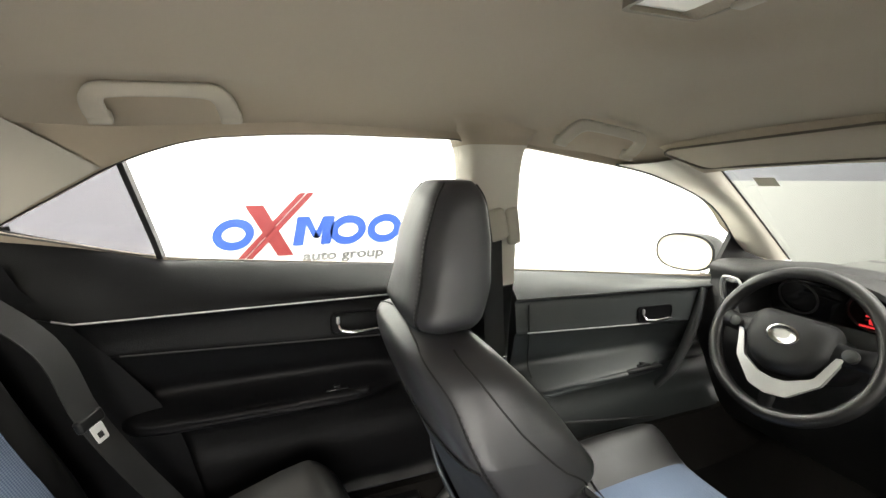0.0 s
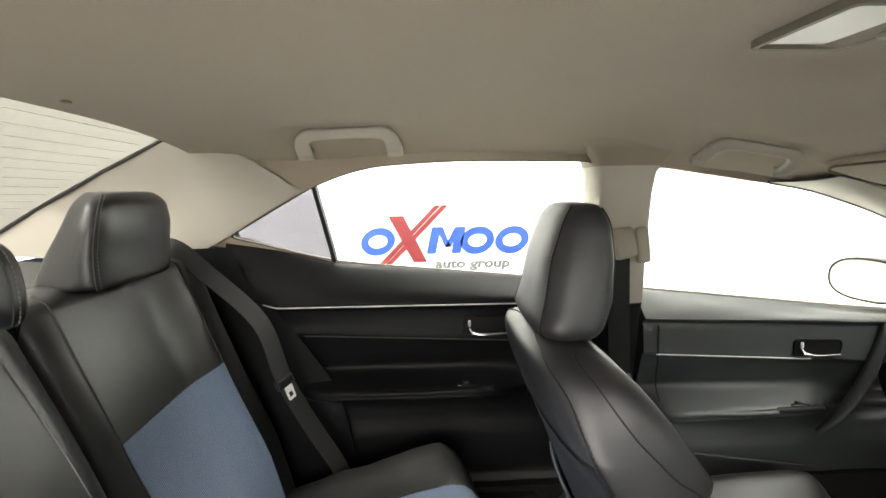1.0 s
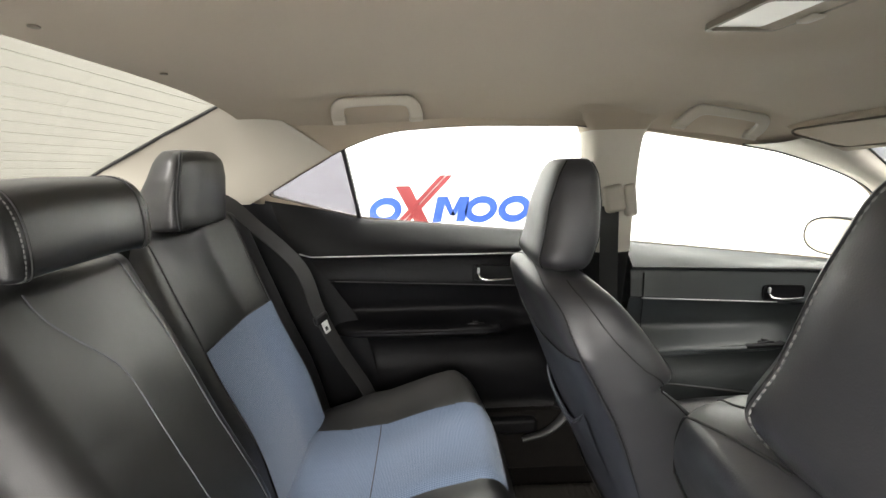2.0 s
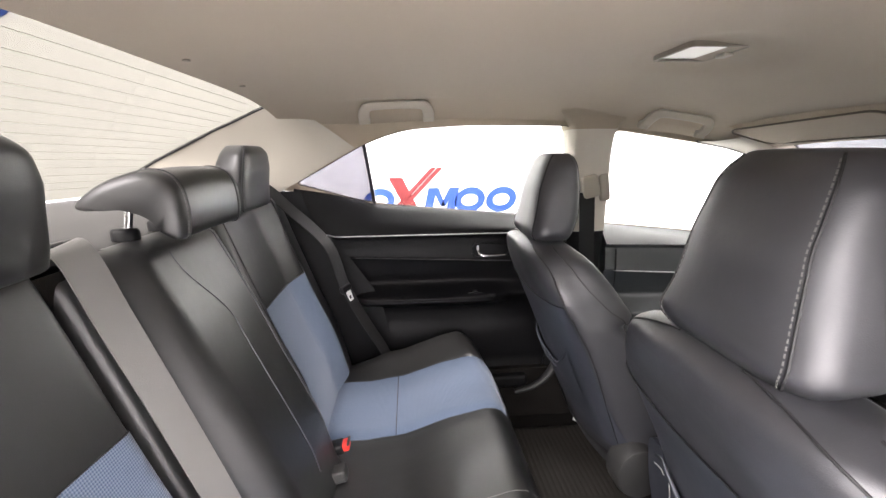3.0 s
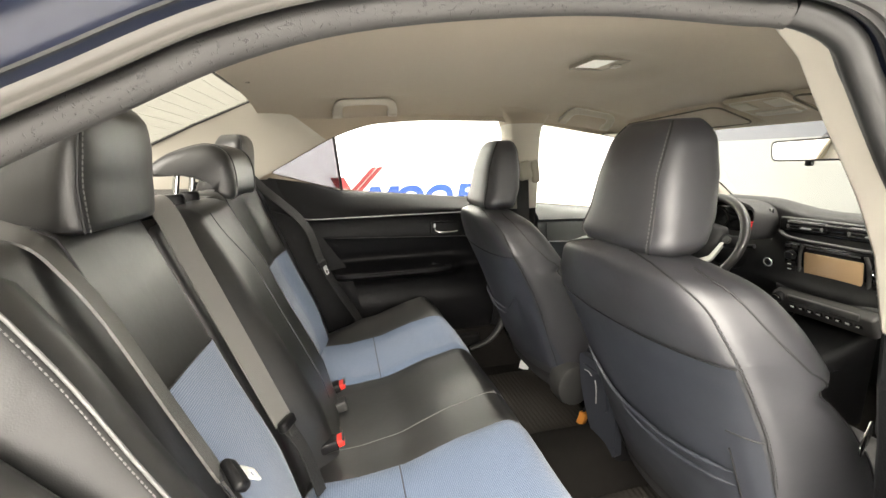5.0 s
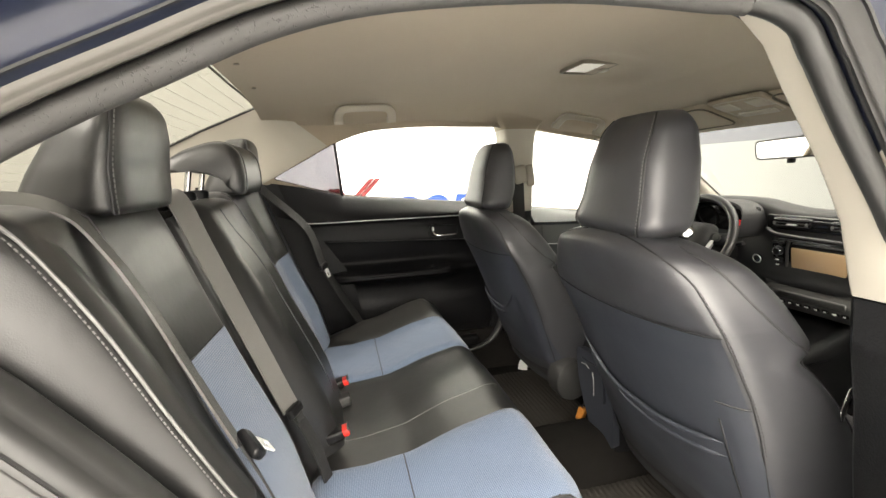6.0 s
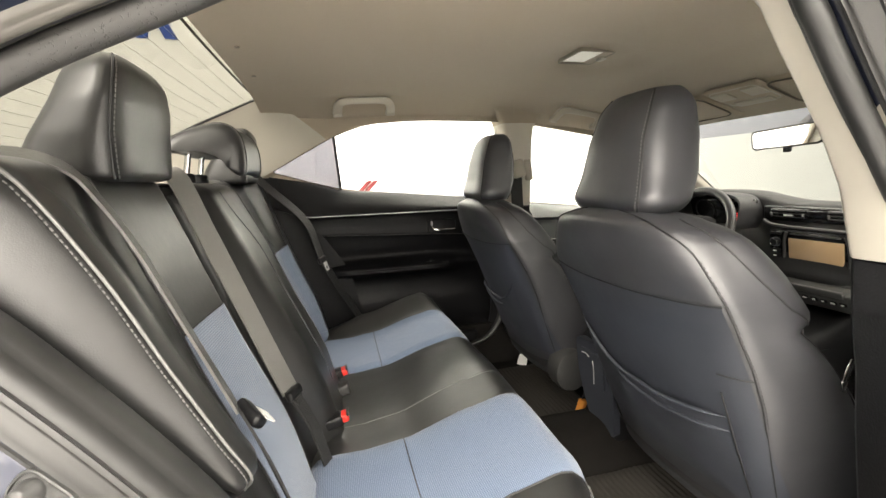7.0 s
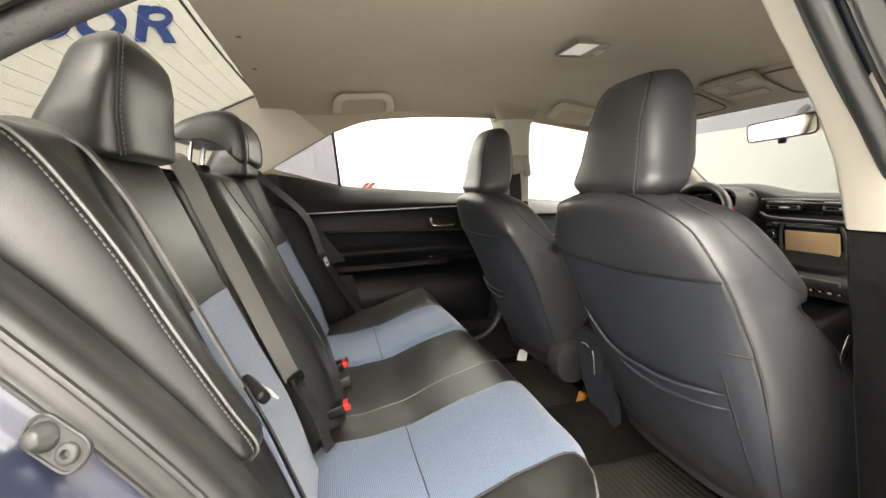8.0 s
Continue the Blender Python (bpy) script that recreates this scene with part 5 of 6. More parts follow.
    for k in (3, 29):
        part("headrest_stitching", stitch_row([p + (p - Vector((cen.x, p.y, cen.z))).normalized() * 0.001 for p in rings[k][2:34]]), M_STITCH, ch, "pale stitching")
    for yy in (-0.016, 0.083):
        post = part("headrest_post", tube([(-0.630, yy, 1.07), (-0.612, yy, 1.160)], 0.0062, 12), M_CHROME, bench, "chrome headrest post")
        part("post_sleeve", loft([[Vector((-0.630 + r * 1.3 * math.cos(q), yy + r * math.sin(q), z)) for q in [2 * math.pi * i / 18 for i in range(18)]] for r, z in ((0.017, 1.080), (0.017, 1.094), (0.014, 1.099), (0.009, 1.100))]), M_PLASTIC, post, "black post sleeve")
    return bench


bench = build_rear_bench()


# ---- parcel shelf ----
def build_shelf():
    bm = grid(lambda x, y: Vector((x, y, 1.078 + 0.012 * soft(-0.8, -1.16, x))), zsteps(-1.20, -0.62, 12), zsteps(-0.64, 0.64, 24))
    tagged(part("trim_parcel_shelf", bm, M_SHELF), "dark grey parcel shelf behind the rear bench", "parcel shelf", kind="structure")
    bm = grid(lambda y, z: Vector((-0.68 + 0.1 * (z - 0.4), y, z)), zsteps(-0.70, 0.70, 4), zsteps(0.30, 1.07, 4))
    tagged(part("wall_seat_back_panel", bm, M_CARPET), "dark panel behind the rear bench", "panel", kind="structure")
    for s in (1, -1):
        edge = [(0.42, -0.36), (0.55, -0.385), (0.66, -0.405), (0.755, -0.44), (0.86, -0.51), (0.955, -0.585), (1.02, -0.64), (1.075, -0.66), (1.12, -0.67)]
        bm = grid(lambda t, z: Vector((lerp(-0.80, interp(z, edge), t), s * (0.652 + (0.02 if z > 0.7 else 0.035) * t), z)) if s < 0 else Vector((lerp(-0.80, interp(z, edge) + 0.14, t), 0.665 + 0.035 * t, z)), zsteps(0, 1, 8), zsteps(0.42, 1.10, 24))
        tagged(part("trim_wheelhouse", bm, M_GREYPL if s < 0 else M_DOOR), "dark plastic trim beside the rear bench", "side trim", kind="structure")


build_shelf()


def build_outlet(s, y):
    w = thing("belt_outlet", "black belt outlet on the parcel shelf", "belt outlet", at=(-0.65, s * y, 1.09))
    part("bezel", block(0.06, 0.05, 0.016, pose(0, 0, 0, 0, -18, 0), 0.008, 3), M_PLASTIC, w)
    part("slot", block(0.012, 0.054, 0.008, pose(0.012, 0, 0.014), 0.002), M_SEAM, w)


build_outlet(1, 0.585)


# ---- seat belts ----
def tongue(parent, p, along, nor, k=0.85, steel=None):
    """A black grip with a slotted steel tongue."""
    along, nor = Vector(along).normalized(), Vector(nor).normalized()
    side = along.cross(nor).normalized()
    m = Matrix.Translation(p) @ Matrix((side, along, side.cross(along))).transposed().to_4x4() @ Matrix.Diagonal((k, k, 1.0, 1.0))
    g = part("belt_grip", block(0.060, 0.030, 0.016, m, 0.0075, 4), M_PLASTIC, parent, "black belt grip")
    sheet = polygon_sheet(rounded([(-0.014, 0.012), (0.014, 0.012), (0.013, 0.052), (-0.013, 0.052)], 0.004), [rounded([(-0.007, 0.030), (0.007, 0.030), (0.007, 0.044), (-0.007, 0.044)], 0.002)], lambda a, b, d: m @ Vector((a, b, d + 0.005)), 0.0025, 0.03)
    part("steel_tongue", sheet, steel or M_STEEL, g, "steel belt tongue")


def build_belts():
    b = thing("rear_seat_belt", "black rear seat belt hanging beside the closed door", "seat belt", group="seat belts")
    pts = smooth_path([(-0.63, 0.585, 1.118), (-0.595, 0.592, 1.112), (-0.545, 0.60, 1.06), (-0.43, 0.603, 0.938), (-0.385, 0.603, 0.80), (-0.33, 0.607, 0.68), (-0.27, 0.61, 0.57), (-0.235, 0.612, 0.48)], 6)
    part("webbing", ribbon(pts, [(0.80, -0.42, 0.43)], 0.047), M_BELT_DARK, b)
    tongue(b, (-0.383, 0.602, 0.79), (0.28, 0.0, -0.9), (0.80, -0.42, 0.43))
    b = thing("rear_seat_belt", "grey rear seat belt lying over the rear backrest", "seat belt", group="seat belts")
    pts = smooth_path([(-0.665, -0.535, 1.095), (-0.630, -0.510, 1.104), (-0.598, -0.492, 1.090), (-0.574, -0.483, 1.050), (-0.547, -0.480, 0.993), (-0.508, -0.480, 0.893), (-0.470, -0.475, 0.790)], 6)
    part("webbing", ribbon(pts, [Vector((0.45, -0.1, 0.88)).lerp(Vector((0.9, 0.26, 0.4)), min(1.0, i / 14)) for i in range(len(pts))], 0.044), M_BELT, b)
    # same strap further down, in the tone without painted sheen
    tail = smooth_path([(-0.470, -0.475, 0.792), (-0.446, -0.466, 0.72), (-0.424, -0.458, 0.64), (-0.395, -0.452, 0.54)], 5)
    part("webbing_tail", ribbon(tail, [(0.88, 0.40, 0.30)], 0.044), M_BELT_DARK, b, "webbing below the tongue, without the painted sheen")
    tongue(b, (-0.458, -0.458, 0.770), (0.32, 0.55, -0.62), (0.80, 0.44, 0.36), 0.8)
    b = thing("centre_seat_belt", "centre belt running down the rear backrest, its sheen painted in", "seat belt", group="seat belts")
    pts = smooth_path([(-0.640, -0.150, 1.088), (-0.615, -0.163, 1.100), (-0.594, -0.167, 1.082), (-0.566, -0.166, 1.0), (-0.531, -0.164, 0.9), (-0.496, -0.163, 0.8), (-0.461, -0.163, 0.7), (-0.444, -0.166, 0.655)], 5)
    part("webbing", ribbon(pts, [Vector((0.35, -0.35, 0.87)).lerp(Vector((0.80, -0.50, 0.33)), min(1.0, i / 12)) for i in range(len(pts))], 0.046, 0.0015), M_BELT_LIT, b)
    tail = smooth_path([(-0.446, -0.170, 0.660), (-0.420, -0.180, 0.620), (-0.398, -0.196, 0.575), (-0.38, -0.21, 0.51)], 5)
    part("webbing_tail", ribbon(tail, [(0.85, -0.45, 0.3)], 0.028, 0.002), M_BELT_DARK, b, "webbing below the tongue, without the painted sheen")
    tongue(b, (-0.436, -0.172, 0.652), (0.25, -0.05, -0.9), (0.85, -0.45, 0.3), 0.72, M_GREYPL)
    part("guide", block(0.05, 0.030, 0.014, pose(-0.648, -0.145, 1.092, 0, -12, 18), 0.004), M_PLASTIC, b, "black belt guide on the shelf")
    b = thing("front_seat_belt", "dark front seat belt on the centre pillar", "seat belt", group="seat belts")
    pts = [(0.415, 0.618, 1.085), (0.425, 0.622, 0.90), (0.445, 0.625, 0.62)]
    part("webbing", ribbon(pts, [(-0.25, -1, 0)], 0.048), M_BELT_DARK, b)
    part("anchor_cover", block(0.055, 0.028, 0.075, pose(0.425, 0.618, 1.105, 0, -12, 0), 0.012, 4), M_GRIP, b, "grey beige belt guide cover")
    part("height_slider", block(0.035, 0.02, 0.09, pose(0.475, 0.628, 1.10, 0, -8, 0), 0.009, 3), M_GRIP, b, "grey beige belt height slider")
    part("belt_stop", disc(0.007, 0.006, pose(0.452, 0.615, 0.775, 90, 0, 0), 12), M_CHROME, b)


build_belts()


def build_buckle(at, tilt, label):
    w = thing("belt_buckle", label, "belt buckle", group="belt buckles", at=at)
    m = pose(0, 0, 0, 0, tilt, 0)
    part("body", block(0.075, 0.036, 0.026, m @ pose(-0.02, 0, 0), 0.006, 3), M_PLASTIC, w)
    part("release_button", block(0.022, 0.030, 0.019, m @ pose(0.02, 0, 0.001), 0.004, 2), M_RED, w, "red release button")
    part("slot_lip", block(0.006, 0.034, 0.006, m @ pose(0.031, 0, 0.009), 0.002), M_GREYPL, w)


build_buckle((-0.362, -0.088, 0.530), -14, "black belt buckle with a red button on the cushion")
build_buckle((-0.356, 0.177, 0.522), -14, "black belt buckle with a red button on the cushion")
w = thing("belt_buckle", "grey blank belt buckle sunk in the cushion", "belt buckle", group="belt buckles", at=(-0.352, 0.105, 0.505))
part("body", block(0.06, 0.036, 0.03, pose(0, 0, 0, 0, -14, 0), 0.006, 3), M_GREYPL, w)


# ---- overhead things ----
def build_grip(x, y, z, s, turn, name="grab_handle"):
    w = thing(name, "folded beige grab handle above the side window", "grab handle", group="grab handles", at=(x, s * y, z))
    m = pose(0, 0, 0, 0, turn, 0) @ pose(0, 0, 0, s * 24, 0, 0) @ Matrix.Scale(0.93, 4)
    # an upturned U with broad legs: rounded sections along its middle line
    mid = smooth_path([(-0.100, 0.004, -0.040), (-0.0985, -0.008, -0.020), (-0.093, -0.017, -0.002), (-0.078, -0.022, 0.010), (-0.04, -0.024, 0.013), (0.04, -0.024, 0.013), (0.078, -0.022, 0.010), (0.093, -0.017, -0.002), (0.0985, -0.008, -0.020), (0.100, 0.004, -0.040)], 5)
    rings = []
    for k, p in enumerate(mid):
        t = (mid[min(k + 1, len(mid) - 1)] - mid[max(k - 1, 0)])
        t = Vector((t.x, 0, t.z)).normalized()
        across = Vector((-t.z, 0, t.x))
        wide = lerp(0.0115, 0.0175, min(1.0, abs(p.x) / 0.1) ** 4)
        sec = [(wide * math.copysign(abs(math.cos(q)) ** 0.5, math.cos(q)), 0.008 * math.copysign(abs(math.sin(q)) ** 0.5, math.sin(q))) for q in [2 * math.pi * v / 16 for v in range(16)]]
        rings.append([m @ Vector((p.x + across.x * u, s * (p.y + d), p.z + across.z * u)) for u, d in sec])
    part("bow", loft(rings), M_GRIP, w)
    for k in (-1, 1):
        part("hinge_foot", block(0.036, 0.016, 0.024, m @ pose(k * 0.100, s * 0.010, -0.042), 0.005, 3), M_GRIP, w)


build_grip(-0.198, 0.533, 1.347, 1, -2)
build_grip(0.648, 0.530, 1.310, 1, 9)


def build_dome():
    w = thing("dome_lamp", "small white dome lamp in the headliner, switched off", "dome lamp", at=(0.373, 0.062, 1.3895))
    part("bezel", polygon_sheet(rounded([(-0.055, -0.062), (0.055, -0.062), (0.055, 0.062), (-0.055, 0.062)], 0.012), [rounded([(-0.049, -0.056), (0.049, -0.056), (0.049, 0.056), (-0.049, 0.056)], 0.008)], lambda a, b, d: Vector((a, b, d - 0.0045)), 0.009), M_FRAME, w)
    part("lens", pillow(lambda a, b: (Vector((a, b, -0.001)), Vector((0, 0, -1))), -0.049, 0.049, -0.056, 0.056, 0.004, 0.008, na=12, nb=14), M_LENS, w, "frosted white lens")
    part("switch", block(0.018, 0.026, 0.006, pose(0.050, 0.0, -0.006), 0.002), M_GRIP, w, "small sliding switch")


build_dome()


def build_visor(s, y0, y1, name_label):
    w = thing("sun_visor", name_label, "sun visor", group="sun visors")

    def base(a, b):
        return Vector((0.80 + a, b, roof_z(0.80 + a, b) - 0.016)), Vector((-0.3, 0, -0.954))
    bm = pillow(base, 0.0, 0.185, y0, y1, 0.014, 0.03, na=16, nb=24)
    part("pad", bm, M_HEADLINER, w)
    edge = rounded([(0.150, y0 + 0.004), (0.004, y0 + 0.004), (0.004, y1 - 0.004), (0.150, y1 - 0.004)], 0.03)
    # dark tube drawn where the visor's gap lies in shadow
    part("edge_shadow", tube([base(p, q)[0] + Vector((0, 0, 0.001)) for p, q in edge], 0.0026, 6, True), M_VISOR_SHADOW, w, "dark line for the shadow gap round the visor")


build_visor(1, 0.10, 0.53, "beige sun visor folded up over the steering wheel")
build_visor(-1, -0.53, -0.10, "beige sun visor folded up over the front seat")


def build_roof_console():
    w = thing("roof_console", "beige roof console with map lamps", "roof console", at=(0.842, -0.018, 1.282))
    m = pose(0, 0, 0, 0, 16, 0)
    part("shell", block(0.13, 0.17, 0.012, m, 0.006, 3), M_HEADLINER, w)
    part("rim", tube([m @ Vector((a, b, -0.005)) for a, b in rounded([(-0.055, -0.075), (0.055, -0.075), (0.055, 0.075), (-0.055, 0.075)], 0.02)], 0.0025, 6, True), M_GRIP, w)
    for y in (-0.05, 0.05):
        part("map_lamp", block(0.05, 0.055, 0.006, m @ pose(-0.02, y, -0.007), 0.003), M_GRIP, w, "frosted map lamp")
    part("switch_row", block(0.03, 0.11, 0.006, m @ pose(0.045, 0, -0.008), 0.003), M_GRIP, w)


build_roof_console()


def build_inner_mirror():
    w = thing("rear_view_mirror", "rear view mirror on a black stalk under the roof", "rear view mirror", at=(1.0, -0.028, 1.158))
    m = pose(0, 0, 0, 0, 0.2, -12)
    out = rounded([(-0.128, -0.026), (0.124, -0.030), (0.134, 0.028), (-0.122, 0.033)], 0.018)
    part("housing", polygon_sheet(out, [], lambda a, b, d: m @ Vector((d, a * (1 - 6 * d), b * (1 - 12 * d))), 0.022), M_PLASTIC, w)
    inn = [(a * 0.968, b * 0.89) for a, b in out]
    part("mirror_glass", polygon_sheet(inn, [], lambda a, b, d: m @ Vector((d - 0.003, a, b)), 0.002), M_MIRROR, w, "silver mirror glass")
    part("mirror_rim", tube([m @ Vector((-0.002, a, b)) for a, b in out], 0.0022, 6, True), M_RAIL, w, "grey mirror rim")
    part("lever", block(0.014, 0.022, 0.016, m @ pose(0.008, 0, -0.036), 0.004), M_PLASTIC, w)
    part("stalk", tube(smooth_path([(0.02, 0.0, 0.01), (0.06, 0, 0.035), (0.10, 0, 0.065)], 4), 0.011, 10), M_SEAM, w, "black stalk")


build_inner_mirror()


# ---- dashboard ----
def build_dashboard():
    w = thing("dashboard", "black layered dashboard with a screen and silver trim", "dashboard")

    def prof(y):
        bulge = 0.03 * math.exp(-(y / 0.20) ** 4)
        hood = 0.035 * math.exp(-((y - 0.355) / 0.19) ** 4)
        return [(1.72, 0.905), (1.45, 0.938), (1.30, 0.952 + hood), (1.235 - bulge * 0.2, 0.945 + hood), (1.222 - bulge * 0.3, 0.925 + hood * 0.8), (1.235 - bulge, 0.895), (1.225 - bulge, 0.86), (1.205 - bulge * 0.6, 0.80), (1.195 - bulge * 0.6, 0.74), (1.20 - bulge, 0.70), (1.24, 0.62), (1.30, 0.50), (1.36, 0.40)]
    rows = [smooth_path([(x, y, z) for x, z in prof(y)], 4) for y in zsteps(-0.70, 0.70, 56)]
    part("dash_body", loft(rows, cap=False, closed=False), M_DASH, w)
    # radio panel
    st = part("radio_panel", block(0.05, 0.305, 0.156, pose(1.208, -0.02, 0.784, 0, -10, 0), 0.010, 3), M_GLOSS, w, "glossy black radio panel")
    m = pose(1.180, -0.02, 0.787, 0, -10, 0)
    part("screen", block(0.008, 0.165, 0.088, m, 0.004), M_SCREEN, st, "touch screen with an amber reflection painted in")
    part("disc_slot", block(0.004, 0.150, 0.004, m @ pose(-0.003, 0, 0.060), 0.001), M_RAIL, st, "thin grey disc slot")
    for s in (-1, 1):
        part("screen_bezel", tube(smooth_path([m @ Vector((-0.001, s * y, z)) for y, z in ((0.088, 0.064), (0.096, 0.036), (0.098, 0.0), (0.096, -0.036), (0.088, -0.060))], 5), 0.0062, 8, flat=0.6), M_BEZEL, st, "grey curved screen bezel")
        for y in (0.114, 0.136):
            part("screen_button", block(0.010, 0.016, 0.008, m @ pose(0, s * y, 0.057), 0.002), M_GREYPL, st)
        kn = part("volume_knob", disc(0.0165, 0.018, m @ pose(-0.004, s * 0.125, 0.026) @ pose(0, 0, 0, 0, 90, 0), 22, 0.003), M_PLASTIC, st, "black round knob")
        part("knob_ring", tube([m @ Vector((-0.012, s * 0.125 + 0.013 * math.cos(q), 0.026 + 0.013 * math.sin(q))) for q in [2 * math.pi * i / 20 for i in range(20)]], 0.0016, 6, True), M_CHROME, kn, "chrome knob ring")
        for k in range(3):
            bt = part("screen_button", block(0.010, 0.032, 0.015, m @ pose(0, s * 0.125, -0.006 - k * 0.018), 0.003), M_PLASTIC, st)
            part("button_mark", block(0.002, 0.011, 0.0035, m @ pose(-0.0058, s * 0.127, -0.006 - k * 0.018), 0), M_PAPER, bt)
    part("lower_rail", block(0.034, 0.325, 0.024, pose(1.190, -0.02, 0.700, 0, -14, 0), 0.008, 3), M_RAIL, w, "satin grey rail under the radio")
    # climate strip
    cl = part("climate_panel", block(0.045, 0.30, 0.072, pose(1.175, -0.02, 0.656, 0, -26, 0), 0.010, 3), M_BEZEL, w, "dark grey climate panel")
    mc = pose(1.150, -0.02, 0.663, 0, -26, 0)
    part("climate_display", block(0.008, 0.205, 0.024, mc @ pose(-0.001, -0.012, 0.014), 0.003), M_RAIL, cl, "silver grey climate display")
    for k in range(8):
        part("button_mark", block(0.002, 0.007 + 0.004 * (k % 3 == 1), 0.004 + 0.002 * (k % 2), mc @ pose(-0.0062, -0.108 + k * 0.027, -0.018), 0), M_PAPER, part("climate_button", block(0.010, 0.023, 0.015, mc @ pose(0, -0.108 + k * 0.027, -0.018), 0.003), M_PLASTIC, cl))
    kn = part("temperature_knob", disc(0.019, 0.022, mc @ pose(-0.004, 0.122, 0.008) @ pose(0, 0, 0, 0, 90, 0), 24, 0.003), M_PLASTIC, cl, "black temperature knob")
    part("knob_ring", tube([mc @ Vector((-0.016, 0.122 + 0.013 * math.cos(q), 0.008 + 0.013 * math.sin(q))) for q in [2 * math.pi * i / 20 for i in range(20)]], 0.002, 6, True), M_CHROME, kn, "chrome knob ring")
    # silver rail and vents
    part("silver_rail", tube(smooth_path([(1.185, 0.16, 0.885), (1.165, 0.10, 0.872), (1.160, -0.1, 0.868), (1.175, -0.45, 0.862), (1.21, -0.66, 0.86)], 8), 0.0068, 10, flat=0.7), M_RAIL, w, "satin grey dash rail")
    part("vent_strip", block(0.02, 0.46, 0.052, pose(1.200, -0.06, 0.911, 0, -8, 0), 0.006, 3), M_GLOSS, w, "glossy black strip round the vents")
    for y in (0.075, -0.105, -0.60):
        v = part("air_vent", block(0.03, 0.125, 0.036, pose(1.190, y, 0.912, 0, -8, 0), 0.008, 3), M_GLOSS, w, "black air vent")
        for k in range(3):
            part("vent_slat", block(0.006, 0.112, 0.003, pose(1.175, y, 0.902 + k * 0.010, 0, 10, 0), 0.001), M_GREYPL, v)
        part("vent_slider", block(0.010, 0.030, 0.005, pose(1.171, y - 0.006, 0.907), 0.002), M_SILVER, v, "chrome vent slider")
        for s in (-1, 1):
            part("vent_wheel", block(0.012, 0.005, 0.011, pose(1.173, y + s * 0.052, 0.910), 0.002), M_RAIL, v, "grey vent wheel")
    part("clock", block(0.012, 0.07, 0.022, pose(1.180, -0.015, 0.915, 0, -8, 0), 0.004), M_GLOSS, w, "small dark clock panel")
    # instruments under the hood
    cz = part("instrument_panel", block(0.02, 0.30, 0.11, pose(1.212, 0.355, 0.905, 0, -18, 0), 0.02, 3), M_GLOSS, w, "dark instrument panel")
    for y in (0.43, 0.28):
        part("dial_ring", tube([pose(1.199, y, 0.905, 0, -18, 0) @ Vector((0, 0.045 * math.cos(a), 0.045 * math.sin(a))) for a in [2 * math.pi * i / 28 for i in range(28)]], 0.003, 6, True), M_GREYPL, cz, "grey dial ring")
    for k, (dy, dz, wd, hh) in enumerate(((0.0, 0.012, 0.02, 0.012), (0.012, 0.0, 0.03, 0.003), (0.006, 0.024, 0.024, 0.003))):
        part("warning_light", block(0.003, wd, hh, pose(1.1985, 0.272 + dy, 0.874 + dz, 0, -18, 0), 0), M_CLUSTER_RED, cz, "red warning light")
    hood = grid(lambda a, t: Vector((lerp(1.10 + 0.035 * max(0.0, math.sin(a)), 1.24, t), 0.355 + 0.158 * math.copysign(abs(math.cos(a)) ** 0.6, math.cos(a)), 0.892 + 0.078 * math.copysign(abs(math.sin(a)) ** 0.7, math.sin(a)))), [lerp(-0.45, math.pi + 0.45, i / 36) for i in range(37)], [0, 0.25, 0.5, 0.75, 1])
    ext = bmesh.ops.extrude_face_region(hood, geom=hood.faces[:])
    bmesh.ops.translate(hood, vec=(0.004, 0, 0.009), verts=[v for v in ext["geom"] if isinstance(v, bmesh.types.BMVert)])
    part("instrument_hood", hood, M_DASH, w, "black instrument hood")
    part("start_button", disc(0.014, 0.012, pose(1.16, 0.165, 0.775, 0, 78, 0), 20), M_GLOSS, w, "round start button")
    part("start_ring", tube([pose(1.154, 0.165, 0.775, 0, 78, 0) @ Vector((0.015 * math.cos(a), 0.015 * math.sin(a), 0)) for a in [2 * math.pi * i / 20 for i in range(20)]], 0.0018, 6, True), M_SILVER, w)
    part("side_vent", block(0.03, 0.055, 0.075, pose(1.23, 0.615, 0.875, 0, -12, 0), 0.016, 4), M_GLOSS, w, "black side air vent")
    part("side_vent_ring", tube([pose(1.212, 0.615, 0.875, 0, -12, 0) @ Vector((0, 0.032 * math.copysign(abs(math.cos(a)) ** 0.6, math.cos(a)), 0.042 * math.copysign(abs(math.sin(a)) ** 0.6, math.sin(a)))) for a in [2 * math.pi * i / 28 for i in range(28)]], 0.004, 6, True), M_SILVER, w, "silver vent ring")


build_dashboard()


